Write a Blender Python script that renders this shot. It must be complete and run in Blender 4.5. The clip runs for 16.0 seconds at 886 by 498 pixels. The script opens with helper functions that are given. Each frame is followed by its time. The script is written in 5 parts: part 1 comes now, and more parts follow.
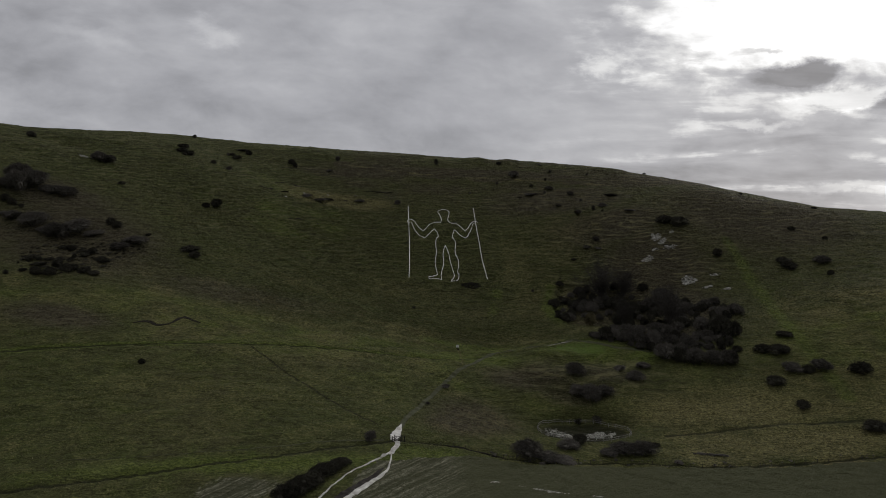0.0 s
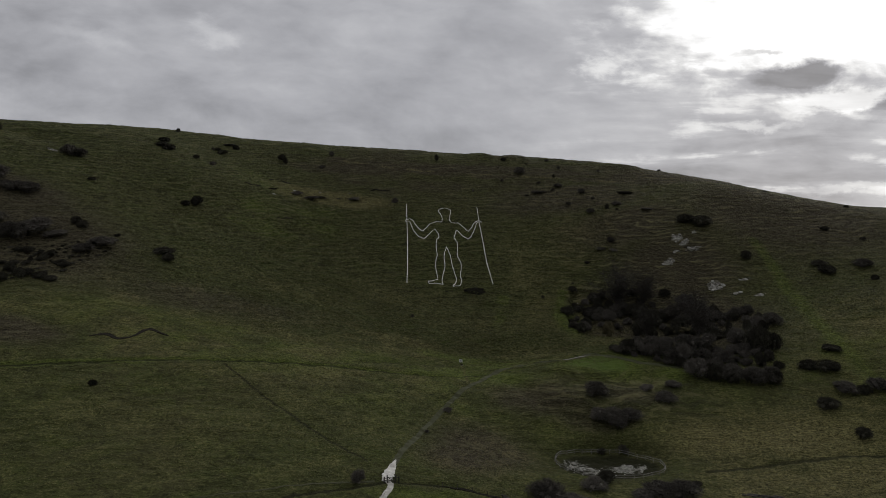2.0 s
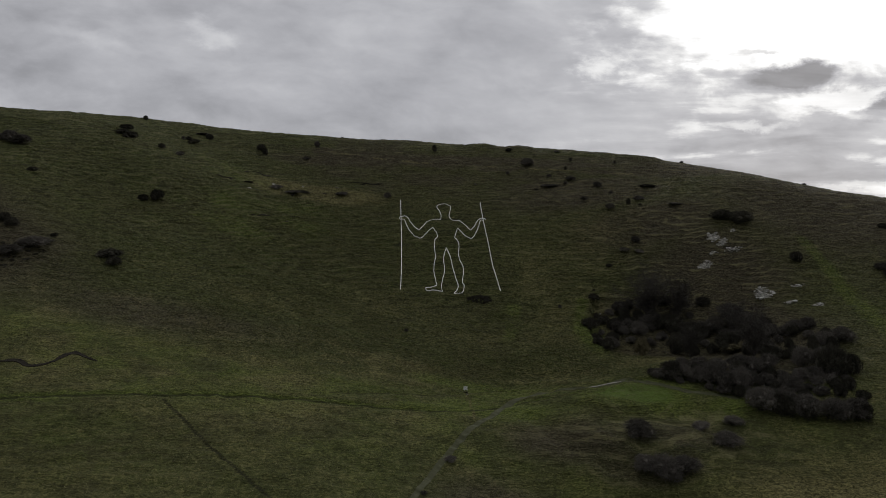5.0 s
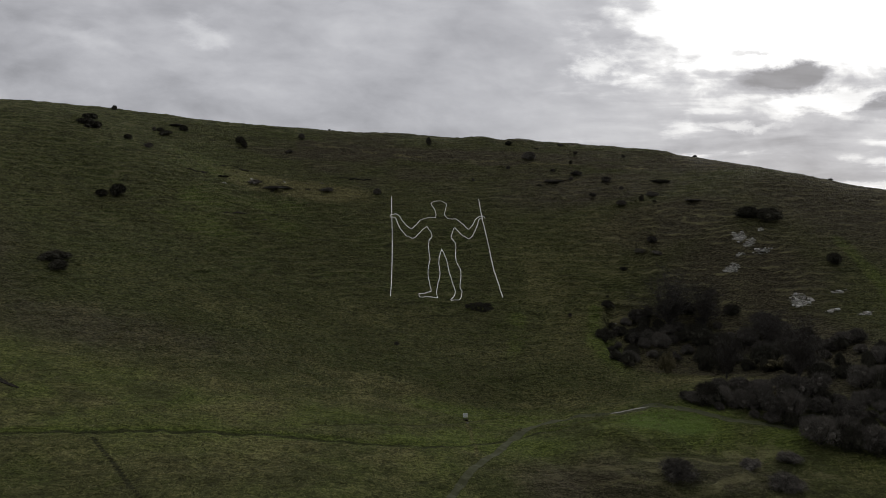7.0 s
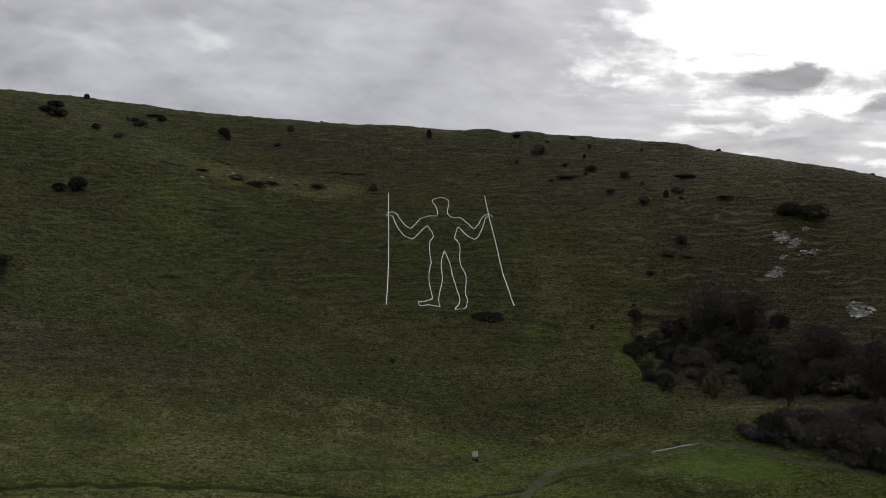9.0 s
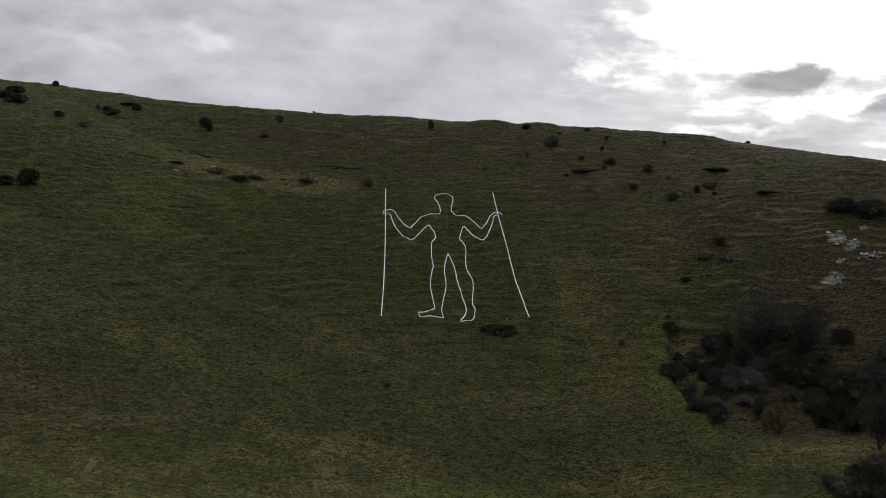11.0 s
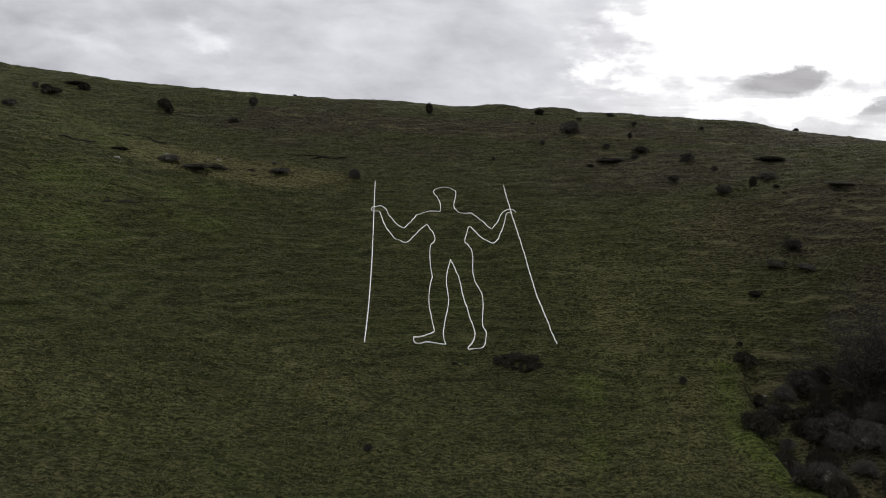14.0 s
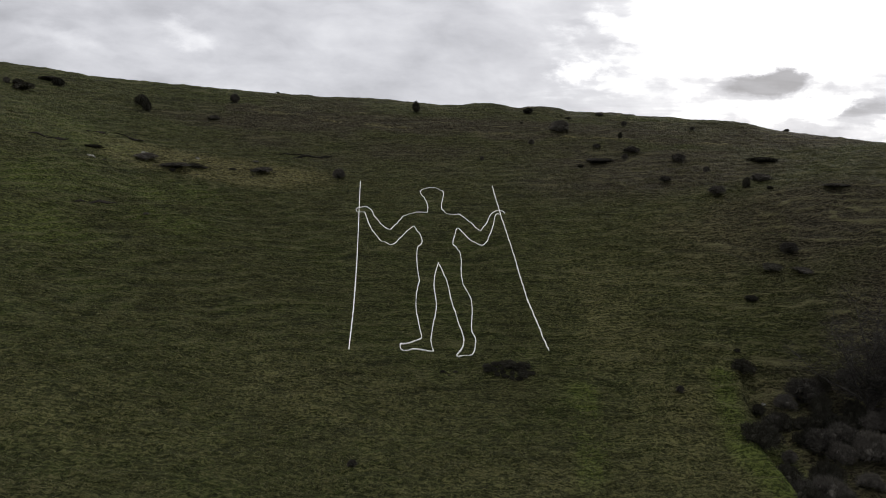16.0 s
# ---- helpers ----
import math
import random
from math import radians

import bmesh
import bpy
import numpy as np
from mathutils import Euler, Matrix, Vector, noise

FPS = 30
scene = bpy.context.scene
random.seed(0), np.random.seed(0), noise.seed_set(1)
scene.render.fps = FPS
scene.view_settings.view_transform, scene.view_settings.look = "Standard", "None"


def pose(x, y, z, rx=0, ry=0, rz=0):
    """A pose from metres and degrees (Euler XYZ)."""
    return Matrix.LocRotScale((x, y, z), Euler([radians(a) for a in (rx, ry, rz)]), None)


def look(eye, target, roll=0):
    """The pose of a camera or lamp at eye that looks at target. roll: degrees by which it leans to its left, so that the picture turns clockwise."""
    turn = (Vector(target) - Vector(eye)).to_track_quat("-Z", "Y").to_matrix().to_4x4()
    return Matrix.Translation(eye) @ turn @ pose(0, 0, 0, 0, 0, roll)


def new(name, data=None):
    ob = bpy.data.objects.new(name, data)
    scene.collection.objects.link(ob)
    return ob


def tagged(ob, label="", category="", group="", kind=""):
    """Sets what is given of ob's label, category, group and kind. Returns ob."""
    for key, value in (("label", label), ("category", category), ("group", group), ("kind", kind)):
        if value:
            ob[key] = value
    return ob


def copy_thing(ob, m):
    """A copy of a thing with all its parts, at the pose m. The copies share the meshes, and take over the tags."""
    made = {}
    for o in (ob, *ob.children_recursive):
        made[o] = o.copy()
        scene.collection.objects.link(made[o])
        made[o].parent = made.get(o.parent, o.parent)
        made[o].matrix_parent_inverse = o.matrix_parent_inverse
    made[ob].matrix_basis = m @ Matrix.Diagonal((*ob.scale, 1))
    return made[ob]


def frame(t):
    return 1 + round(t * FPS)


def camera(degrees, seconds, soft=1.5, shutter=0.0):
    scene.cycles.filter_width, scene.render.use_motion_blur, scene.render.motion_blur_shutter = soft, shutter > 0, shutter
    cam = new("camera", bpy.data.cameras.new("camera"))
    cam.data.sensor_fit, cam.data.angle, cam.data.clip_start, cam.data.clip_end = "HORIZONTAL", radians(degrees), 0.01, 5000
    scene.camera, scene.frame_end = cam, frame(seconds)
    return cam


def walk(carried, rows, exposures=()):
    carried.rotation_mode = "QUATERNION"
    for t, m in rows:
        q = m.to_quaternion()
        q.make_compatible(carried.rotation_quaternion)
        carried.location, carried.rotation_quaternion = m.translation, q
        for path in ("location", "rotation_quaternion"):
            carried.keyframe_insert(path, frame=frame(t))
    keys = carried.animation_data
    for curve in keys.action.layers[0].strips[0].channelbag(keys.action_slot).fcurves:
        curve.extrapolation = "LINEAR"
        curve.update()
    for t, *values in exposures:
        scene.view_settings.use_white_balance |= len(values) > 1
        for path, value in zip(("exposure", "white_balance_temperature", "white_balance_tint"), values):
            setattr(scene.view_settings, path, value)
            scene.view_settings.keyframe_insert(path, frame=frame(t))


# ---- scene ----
cam = camera(67, 16.0, soft=0.95)
PATH = [
    (0.0, look((1.28, -299.54, 18.72), (-1.10, -99.58, 15.18), 0.05)),
    (0.5, look((1.10, -292.98, 18.67), (-1.33, -93.02, 15.28), 0.03)),
    (1.0, look((0.92, -286.42, 18.64), (-1.55, -86.46, 15.31), 0.03)),
    (1.5, look((0.73, -279.80, 18.61), (-1.73, -79.84, 15.33), 0.05)),
    (2.0, look((0.59, -273.23, 18.62), (-1.86, -73.27, 15.40), 0.06)),
    (2.5, look((0.41, -266.72, 18.62), (-2.11, -66.76, 15.36), 0.05)),
    (3.0, look((0.09, -260.11, 18.56), (-2.50, -60.15, 15.35), 0.04)),
    (3.5, look((-0.12, -253.65, 18.49), (-2.83, -53.70, 15.33), 0.03)),
    (4.0, look((-0.29, -247.35, 18.45), (-3.05, -47.40, 15.25), 0.00)),
    (6.5, look((-1.07, -215.28, 18.41), (-0.87, -15.30, 15.25), -0.06)),
    (7.0, look((-1.19, -208.93, 18.36), (-1.09, -8.96, 15.28), -0.07)),
    (7.5, look((-1.32, -202.53, 18.28), (-1.27, -2.55, 15.31), -0.07)),
    (8.0, look((-1.53, -196.17, 18.18), (-1.48, 3.81, 15.30), -0.07)),
    (8.5, look((-1.78, -189.65, 18.11), (-1.63, 10.33, 15.36), -0.10)),
    (9.0, look((-2.04, -183.26, 18.04), (-1.92, 16.72, 15.44), -0.06)),
    (11.5, look((-2.64, -151.86, 18.12), (-3.14, 48.12, 15.77), -0.05)),
    (12.0, look((-2.80, -145.45, 18.07), (-3.37, 54.54, 15.80), -0.03)),
    (12.5, look((-2.96, -139.23, 18.07), (-3.59, 60.76, 15.87), 0.00)),
    (13.0, look((-3.20, -132.85, 18.16), (-3.88, 67.14, 15.98), 0.01)),
    (13.5, look((-3.32, -126.54, 18.36), (-4.10, 73.45, 16.20), -0.01)),
    (14.0, look((-3.38, -121.49, 18.59), (-3.16, 78.50, 16.57), 0.01)),
    (14.5, look((-3.38, -118.40, 18.80), (-1.72, 81.58, 16.82), 0.02)),
    (15.0, look((-3.52, -116.95, 18.95), (5.03, 82.85, 16.95), 0.04)),
    (15.5, look((-3.82, -116.68, 19.04), (7.34, 83.00, 17.06), 0.04)),
    (16.0, look((-3.76, -116.62, 19.12), (0.74, 83.31, 17.06), 0.07)),
]
EXPOSURES = [(0.0, -0.33), (2.0, -0.29), (4.0, -0.23), (7.0, -0.09), (9.0, 0.03), (12.0, 0.26), (14.0, 0.36), (16.0, 0.39)]
walk(cam, PATH, EXPOSURES)

# ---- sky and sun ----
SUN_TURN, SUN_UP = 27.0, 19.0          # degrees to the right of +y, and above the horizon


class Nodes:
    """Short hand for node trees."""

    def __init__(self, tree):
        self.tree = tree
        tree.nodes.clear()

    def add(self, kind):
        return self.tree.nodes.new(kind)

    def wire(self, value, socket):
        if isinstance(value, bpy.types.NodeSocket):
            self.tree.links.new(value, socket)
        else:
            socket.default_value = value

    def m(self, op, a, b=0.0, c=0.0, clamp=False):
        node = self.add("ShaderNodeMath")
        node.operation, node.use_clamp = op, clamp
        for value, socket in zip((a, b, c), node.inputs):
            self.wire(value, socket)
        return node.outputs[0]

    def vec(self, op, a, b=(0, 0, 0)):
        node = self.add("ShaderNodeVectorMath")
        node.operation = op
        self.wire(a, node.inputs[0])
        self.wire(b, node.inputs[1])
        return node.outputs["Value" if op in ("DOT_PRODUCT", "LENGTH") else "Vector"]

    def noise(self, vector, scale, detail=4.0, rough=0.55, warp=0.0):
        node = self.add("ShaderNodeTexNoise")
        for key, value in (("Vector", vector), ("Scale", scale), ("Detail", detail), ("Roughness", rough), ("Distortion", warp)):
            self.wire(value, node.inputs[key])
        return node.outputs["Fac"]

    def ramp(self, value, low, high, to_low=0.0, to_high=1.0):
        node = self.add("ShaderNodeMapRange")
        node.interpolation_type = "SMOOTHSTEP"
        for key, v in (("Value", value), ("From Min", low), ("From Max", high), ("To Min", to_low), ("To Max", to_high)):
            self.wire(v, node.inputs[key])
        return node.outputs[0]

    def mix(self, fac, a, b):
        node = self.add("ShaderNodeMix")
        node.data_type = "RGBA"
        self.wire(fac, node.inputs[0])
        for value, socket in ((a, node.inputs[6]), (b, node.inputs[7])):
            self.wire(value if isinstance(value, bpy.types.NodeSocket) else (*value, 1.0), socket)
        return node.outputs[2]

    def join(self, x, y, z):
        node = self.add("ShaderNodeCombineXYZ")
        for value, socket in zip((x, y, z), node.inputs):
            self.wire(value, socket)
        return node.outputs[0]


def overcast_sky():
    """A broken deck of cloud with bright openings below the sun, laid out on a flat sheet ahead."""
    world = bpy.data.worlds.new("world")
    scene.world = world
    world.use_nodes = True
    n = Nodes(world.node_tree)
    way = n.add("ShaderNodeTexCoord").outputs["Generated"]
    split = n.add("ShaderNodeSeparateXYZ")
    n.wire(way, split.inputs[0])
    x, y, z = split.outputs
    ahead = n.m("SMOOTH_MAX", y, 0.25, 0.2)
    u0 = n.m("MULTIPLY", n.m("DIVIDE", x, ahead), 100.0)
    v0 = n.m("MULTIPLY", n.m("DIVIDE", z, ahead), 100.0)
    mid = 0.5

    def cloud(across, upward, depth, detail=5.0, rough=0.55, warp=0.0, lean=0.0):
        a = n.m("MULTIPLY", n.m("ADD", u0, n.m("MULTIPLY", v0, lean)), across)
        return n.m("SUBTRACT", n.noise(n.join(a, n.m("MULTIPLY", v0, upward), depth), 1.0, detail, rough, warp), mid)

    rolls = cloud(0.026, 0.075, 1.3, 3.0, 0.5, 0.4, 0.5)
    billow = cloud(0.070, 0.150, 4.6, 6.0, 0.56, 0.3, 0.4)
    puff = cloud(0.17, 0.34, 8.2, 5.0, 0.55, 0.2, 0.3)
    bars = cloud(0.055, 0.36, 2.9, 5.0, 0.52, 0.4, -0.5)
    curl = cloud(0.10, 0.18, 6.1, 6.0, 0.62, 0.3)
    curl_up = cloud(0.10, 0.18, 12.7, 6.0, 0.62, 0.3)
    u = n.m("ADD", u0, n.m("MULTIPLY", curl, 13.0))
    v = n.m("ADD", v0, n.m("MULTIPLY", curl_up, 7.0))

    def blob(at_u, at_v, wide, high, lean=0.0):
        du, dv = n.m("SUBTRACT", u, at_u), n.m("SUBTRACT", v, at_v)
        dv = n.m("SUBTRACT", dv, n.m("MULTIPLY", du, lean))
        a, b = n.m("DIVIDE", du, wide), n.m("DIVIDE", dv, high)
        return n.m("EXPONENT", n.m("MULTIPLY", n.m("ADD", n.m("MULTIPLY", a, a), n.m("MULTIPLY", b, b)), -1.0))

    def total(*pairs):
        out = 0.0
        for value, force in pairs:
            out = n.m("ADD", out, n.m("MULTIPLY", value, force))
        return out

    right = n.ramp(u0, 8.0, 40.0)
    grain = total((rolls, 0.34), (billow, 0.38), (puff, 0.16), (bars, n.m("MULTIPLY", right, 0.75)))
    rag = total((billow, 0.9), (puff, 0.7))

    def torn(b, low, high, force=1.0):
        """A blob with a ragged edge."""
        near = n.m("MINIMUM", n.m("MULTIPLY", b, 4.0), 1.0)
        return n.ramp(n.m("ADD", b, n.m("MULTIPLY", n.m("MULTIPLY", rag, force), near)), low, high)

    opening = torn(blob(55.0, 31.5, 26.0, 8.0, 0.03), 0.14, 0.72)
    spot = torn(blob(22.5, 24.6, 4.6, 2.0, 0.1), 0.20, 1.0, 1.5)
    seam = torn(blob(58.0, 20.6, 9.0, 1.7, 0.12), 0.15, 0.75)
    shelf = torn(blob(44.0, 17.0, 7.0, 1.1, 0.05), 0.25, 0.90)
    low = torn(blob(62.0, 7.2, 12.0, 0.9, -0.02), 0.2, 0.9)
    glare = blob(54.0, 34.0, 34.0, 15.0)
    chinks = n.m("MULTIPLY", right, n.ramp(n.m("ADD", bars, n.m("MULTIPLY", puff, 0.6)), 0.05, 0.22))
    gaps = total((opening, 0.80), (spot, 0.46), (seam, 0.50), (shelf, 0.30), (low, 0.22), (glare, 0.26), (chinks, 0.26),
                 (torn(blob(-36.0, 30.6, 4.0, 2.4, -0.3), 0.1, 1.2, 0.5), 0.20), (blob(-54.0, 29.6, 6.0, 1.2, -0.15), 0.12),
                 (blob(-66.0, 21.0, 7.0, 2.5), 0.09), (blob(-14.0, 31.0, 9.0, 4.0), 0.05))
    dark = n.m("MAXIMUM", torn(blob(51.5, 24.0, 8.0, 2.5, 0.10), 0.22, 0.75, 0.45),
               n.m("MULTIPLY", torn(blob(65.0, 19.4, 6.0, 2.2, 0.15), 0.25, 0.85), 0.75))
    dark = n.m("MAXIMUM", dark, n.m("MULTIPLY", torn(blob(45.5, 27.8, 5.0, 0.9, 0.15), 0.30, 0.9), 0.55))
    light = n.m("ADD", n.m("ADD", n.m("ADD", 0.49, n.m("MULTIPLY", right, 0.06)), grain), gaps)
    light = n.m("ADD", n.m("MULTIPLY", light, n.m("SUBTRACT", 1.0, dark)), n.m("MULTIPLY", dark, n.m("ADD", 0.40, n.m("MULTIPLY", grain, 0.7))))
    light = n.m("SMOOTH_MAX", light, 0.24, 0.08)
    # an overcast deck is brightest overhead, and dimmer away from the sun
    light = n.m("MULTIPLY", light, n.ramp(z, 0.36, 1.0, 1.0, 2.3))
    light = n.m("MULTIPLY", light, n.ramp(y, -0.7, 0.5, 0.55, 1.0))
    tone = n.mix(n.ramp(light, 0.40, 1.0), (0.945, 0.951, 1.018), (0.99, 0.99, 0.995))
    scaled = n.vec("SCALE", tone)
    n.wire(n.m("MINIMUM", light, 1.5), scaled.node.inputs["Scale"])
    air = n.add("ShaderNodeTexSky")
    air.sky_type, air.sun_disc = "NISHITA", False
    air.sun_elevation, air.sun_rotation = radians(SUN_UP), radians(SUN_TURN)
    blue = n.vec("SCALE", air.outputs[0])
    blue.node.inputs["Scale"].default_value = 0.06
    cover = n.mix(0.97, blue, scaled)
    back = n.add("ShaderNodeBackground")
    n.wire(cover, back.inputs["Color"])
    n.wire(1.0, back.inputs["Strength"])
    n.wire(back.outputs[0], n.add("ShaderNodeOutputWorld").inputs[0])


overcast_sky()
sun = new("sun", bpy.data.lights.new("sun", "SUN"))
sun.data.energy, sun.data.angle, sun.data.color = 1.5, radians(20), (1.0, 0.95, 0.88)
sun_from = Vector((math.sin(radians(SUN_TURN)) * math.cos(radians(SUN_UP)), math.cos(radians(SUN_TURN)) * math.cos(radians(SUN_UP)), math.sin(radians(SUN_UP))))
sun.matrix_world = look(sun_from * 900, (0, 0, 0))


# ---- materials ----
def surface(name, build, rough=0.9, metal=0.0, spec=0.3):
    """A material; build(n, position) gives its colour and its height for the bump, or None."""
    mat = bpy.data.materials.new(name)
    mat.use_nodes = True
    n = Nodes(mat.node_tree)
    place = n.add("ShaderNodeNewGeometry").outputs["Position"]
    colour, height, depth = build(n, place)
    shader = n.add("ShaderNodeBsdfPrincipled")
    n.wire(colour if isinstance(colour, bpy.types.NodeSocket) else (*colour, 1.0), shader.inputs["Base Color"])
    n.wire(rough, shader.inputs["Roughness"])
    n.wire(metal, shader.inputs["Metallic"])
    n.wire(spec, shader.inputs["Specular IOR Level"])
    if height is not None:
        bump = n.add("ShaderNodeBump")
        n.wire(height, bump.inputs["Height"])
        n.wire(depth, bump.inputs["Distance"])
        n.wire(1.0, bump.inputs["Strength"])
        n.wire(bump.outputs[0], shader.inputs["Normal"])
    n.wire(shader.outputs[0], n.add("ShaderNodeOutputMaterial").inputs[0])
    return mat


def mask(n, name):
    node = n.add("ShaderNodeAttribute")
    node.attribute_name = name
    split = n.add("ShaderNodeSeparateColor")
    n.wire(node.outputs["Color"], split.inputs[0])
    return *split.outputs[:3], node.outputs["Alpha"]


def downland(n, p):
    """Rough winter grass with sheep terraces, worn ways, lush and brown growth, bare field and chalk."""
    split = n.add("ShaderNodeSeparateXYZ")
    n.wire(p, split.inputs[0])
    x, y, z = split.outputs
    along = n.join(n.m("MULTIPLY", x, 0.13), n.m("MULTIPLY", y, 0.22), n.m("MULTIPLY", z, 1.5))
    streak = n.noise(along, 1.0, 6.0, 0.62, 0.5)
    wide = n.noise(p, 0.018, 4.0, 0.6, 0.8)
    mid = n.noise(p, 0.12, 5.0, 0.65, 0.6)
    tuft = n.noise(n.join(n.m("MULTIPLY", x, 1.15), n.m("MULTIPLY", y, 0.85), n.m("MULTIPLY", z, 1.5)), 1.15, 6.0, 0.72, 0.9)
    fine = n.noise(p, 5.0, 3.0, 0.7)
    clump = n.noise(n.join(x, n.m("MULTIPLY", y, 1.3), n.m("MULTIPLY", z, 1.6)), 0.62, 4.0, 0.6, 0.8)
    # wind-laid ridges of tussock, running along the slope; they also drive painted shading
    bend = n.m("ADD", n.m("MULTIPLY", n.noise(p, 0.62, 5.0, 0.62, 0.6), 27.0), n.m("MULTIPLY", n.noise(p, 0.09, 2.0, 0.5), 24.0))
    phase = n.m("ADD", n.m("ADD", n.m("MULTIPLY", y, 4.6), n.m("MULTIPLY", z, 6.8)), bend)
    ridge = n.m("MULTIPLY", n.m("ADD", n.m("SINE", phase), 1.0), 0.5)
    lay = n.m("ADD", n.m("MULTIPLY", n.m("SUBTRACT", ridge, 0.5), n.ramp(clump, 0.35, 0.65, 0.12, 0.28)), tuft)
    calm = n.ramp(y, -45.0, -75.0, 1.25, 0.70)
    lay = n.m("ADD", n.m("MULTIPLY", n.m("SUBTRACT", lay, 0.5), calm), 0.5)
    grass = n.mix(n.ramp(wide, 0.36, 0.64), (0.053, 0.061, 0.018), (0.066, 0.065, 0.025))
    grass = n.mix(n.ramp(mid, 0.40, 0.70), grass, (0.056, 0.072, 0.016))
    grass = n.mix(n.m("MULTIPLY", n.ramp(streak, 0.50, 0.70), n.ramp(y, -50.0, -10.0, 0.25, 0.60)), grass, (0.098, 0.096, 0.037))
    # lit tussock tops and shaded gaps put into the grass colour
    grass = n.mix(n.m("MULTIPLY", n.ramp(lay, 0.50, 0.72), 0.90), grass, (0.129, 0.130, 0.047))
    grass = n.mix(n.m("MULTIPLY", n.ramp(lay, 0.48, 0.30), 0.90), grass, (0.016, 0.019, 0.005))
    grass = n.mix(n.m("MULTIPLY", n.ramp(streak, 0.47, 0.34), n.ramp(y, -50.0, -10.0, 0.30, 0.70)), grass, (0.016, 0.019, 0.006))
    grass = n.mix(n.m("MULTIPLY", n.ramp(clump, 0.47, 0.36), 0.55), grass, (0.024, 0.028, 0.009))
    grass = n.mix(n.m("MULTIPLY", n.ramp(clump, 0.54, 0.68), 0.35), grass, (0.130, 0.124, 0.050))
    trod_shade, lush, brown, tread = mask(n, "growth")
    field, chalk, rough, steps_on = mask(n, "bare")
    # pale treads and dark risers of the sheep terraces; riser shade is painted in
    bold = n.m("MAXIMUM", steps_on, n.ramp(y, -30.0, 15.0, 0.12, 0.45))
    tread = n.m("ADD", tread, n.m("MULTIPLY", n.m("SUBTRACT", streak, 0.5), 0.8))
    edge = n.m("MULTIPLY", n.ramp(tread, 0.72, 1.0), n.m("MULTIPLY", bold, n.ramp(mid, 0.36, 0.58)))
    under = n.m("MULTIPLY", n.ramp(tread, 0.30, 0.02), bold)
    ragged = n.m("ADD", n.m("MULTIPLY", n.m("SUBTRACT", mid, 0.5), 0.9), n.m("MULTIPLY", n.m("SUBTRACT", tuft, 0.5), 0.7))

    def fray(value, low=0.30, high=0.72):
        return n.ramp(n.m("ADD", value, n.m("MULTIPLY", ragged, n.m("MINIMUM", n.m("MULTIPLY", value, 4.0), 1.0))), low, high)

    heath = n.mix(n.ramp(lay, 0.34, 0.68), (0.023, 0.019, 0.012), (0.104, 0.087, 0.054))
    heath = n.mix(n.m("MULTIPLY", n.ramp(streak, 0.50, 0.68), 0.6), heath, (0.126, 0.114, 0.065))
    colour = n.mix(n.m("MULTIPLY", fray(brown, 0.10, 0.80), 0.92), grass, heath)
    straw = n.mix(n.ramp(lay, 0.34, 0.66), (0.050, 0.045, 0.017), (0.255, 0.225, 0.098))
    colour = n.mix(n.m("MULTIPLY", fray(rough, 0.10, 0.85), 0.85), colour, straw)
    green = n.mix(n.ramp(lay, 0.34, 0.68), (0.040, 0.056, 0.010), (0.140, 0.170, 0.038))
    colour = n.mix(n.m("MULTIPLY", fray(lush, 0.10, 0.85), 0.90), colour, green)
    cropped = n.mix(n.ramp(tuft, 0.3, 0.7), (0.070, 0.106, 0.020), (0.104, 0.150, 0.030))
    colour = n.mix(n.m("MULTIPLY", n.ramp(n.m("ADD", lush, n.m("MULTIPLY", ragged, 0.5)), 0.95, 1.45), 0.9), colour, cropped)
    # darkens the risers as if shaded
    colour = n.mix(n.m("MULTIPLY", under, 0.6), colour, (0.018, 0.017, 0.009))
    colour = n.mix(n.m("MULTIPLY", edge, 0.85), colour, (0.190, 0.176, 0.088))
    # dark colour of worn ways, and of shade painted in pit and quarry
    worn = n.mix(n.ramp(fine, 0.35, 0.65), (0.014, 0.014, 0.007), (0.036, 0.037, 0.016))
    colour = n.mix(n.m("MULTIPLY", n.ramp(n.m("ADD", trod_shade, n.m("MULTIPLY", ragged, n.m("MULTIPLY", trod_shade, 0.5))), 0.30, 0.75), 0.92), colour, worn)
    rows = n.noise(n.join(n.m("MULTIPLY", n.m("ADD", n.m("MULTIPLY", x, 0.80), n.m("MULTIPLY", y, -0.6)), 1.3), n.m("MULTIPLY", n.m("ADD", n.m("MULTIPLY", x, 0.6), n.m("MULTIPLY", y, 0.8)), 0.04), 0.0), 1.0, 4.0, 0.65)
    soil = n.mix(n.m("MULTIPLY", n.ramp(rows, 0.42, 0.70), n.ramp(n.m("ADD", tuft, n.m("MULTIPLY", fine, 0.35)), 0.52, 0.80)), (0.062, 0.063, 0.034), (0.290, 0.280, 0.205))
    plain = n.m("MULTIPLY", n.ramp(n.m("ADD", n.m("MULTIPLY", x, 0.03), n.m("MULTIPLY", wide, 3.0)), 0.9, 1.7), n.ramp(tuft, 0.30, 0.66, 1.0, 0.90))
    soil = n.mix(plain, soil, (0.066, 0.069, 0.034))
    colour = n.mix(fray(field, 0.35, 0.65), colour, soil)
    white = n.mix(n.ramp(n.m("ADD", n.m("MULTIPLY", fine, 0.5), n.m("MULTIPLY", tuft, 0.5)), 0.38, 0.62), (0.06, 0.056, 0.045), (0.48, 0.47, 0.42))
    chipped = n.m("ADD", ragged, n.m("MULTIPLY", n.m("SUBTRACT", streak, 0.5), 2.2))
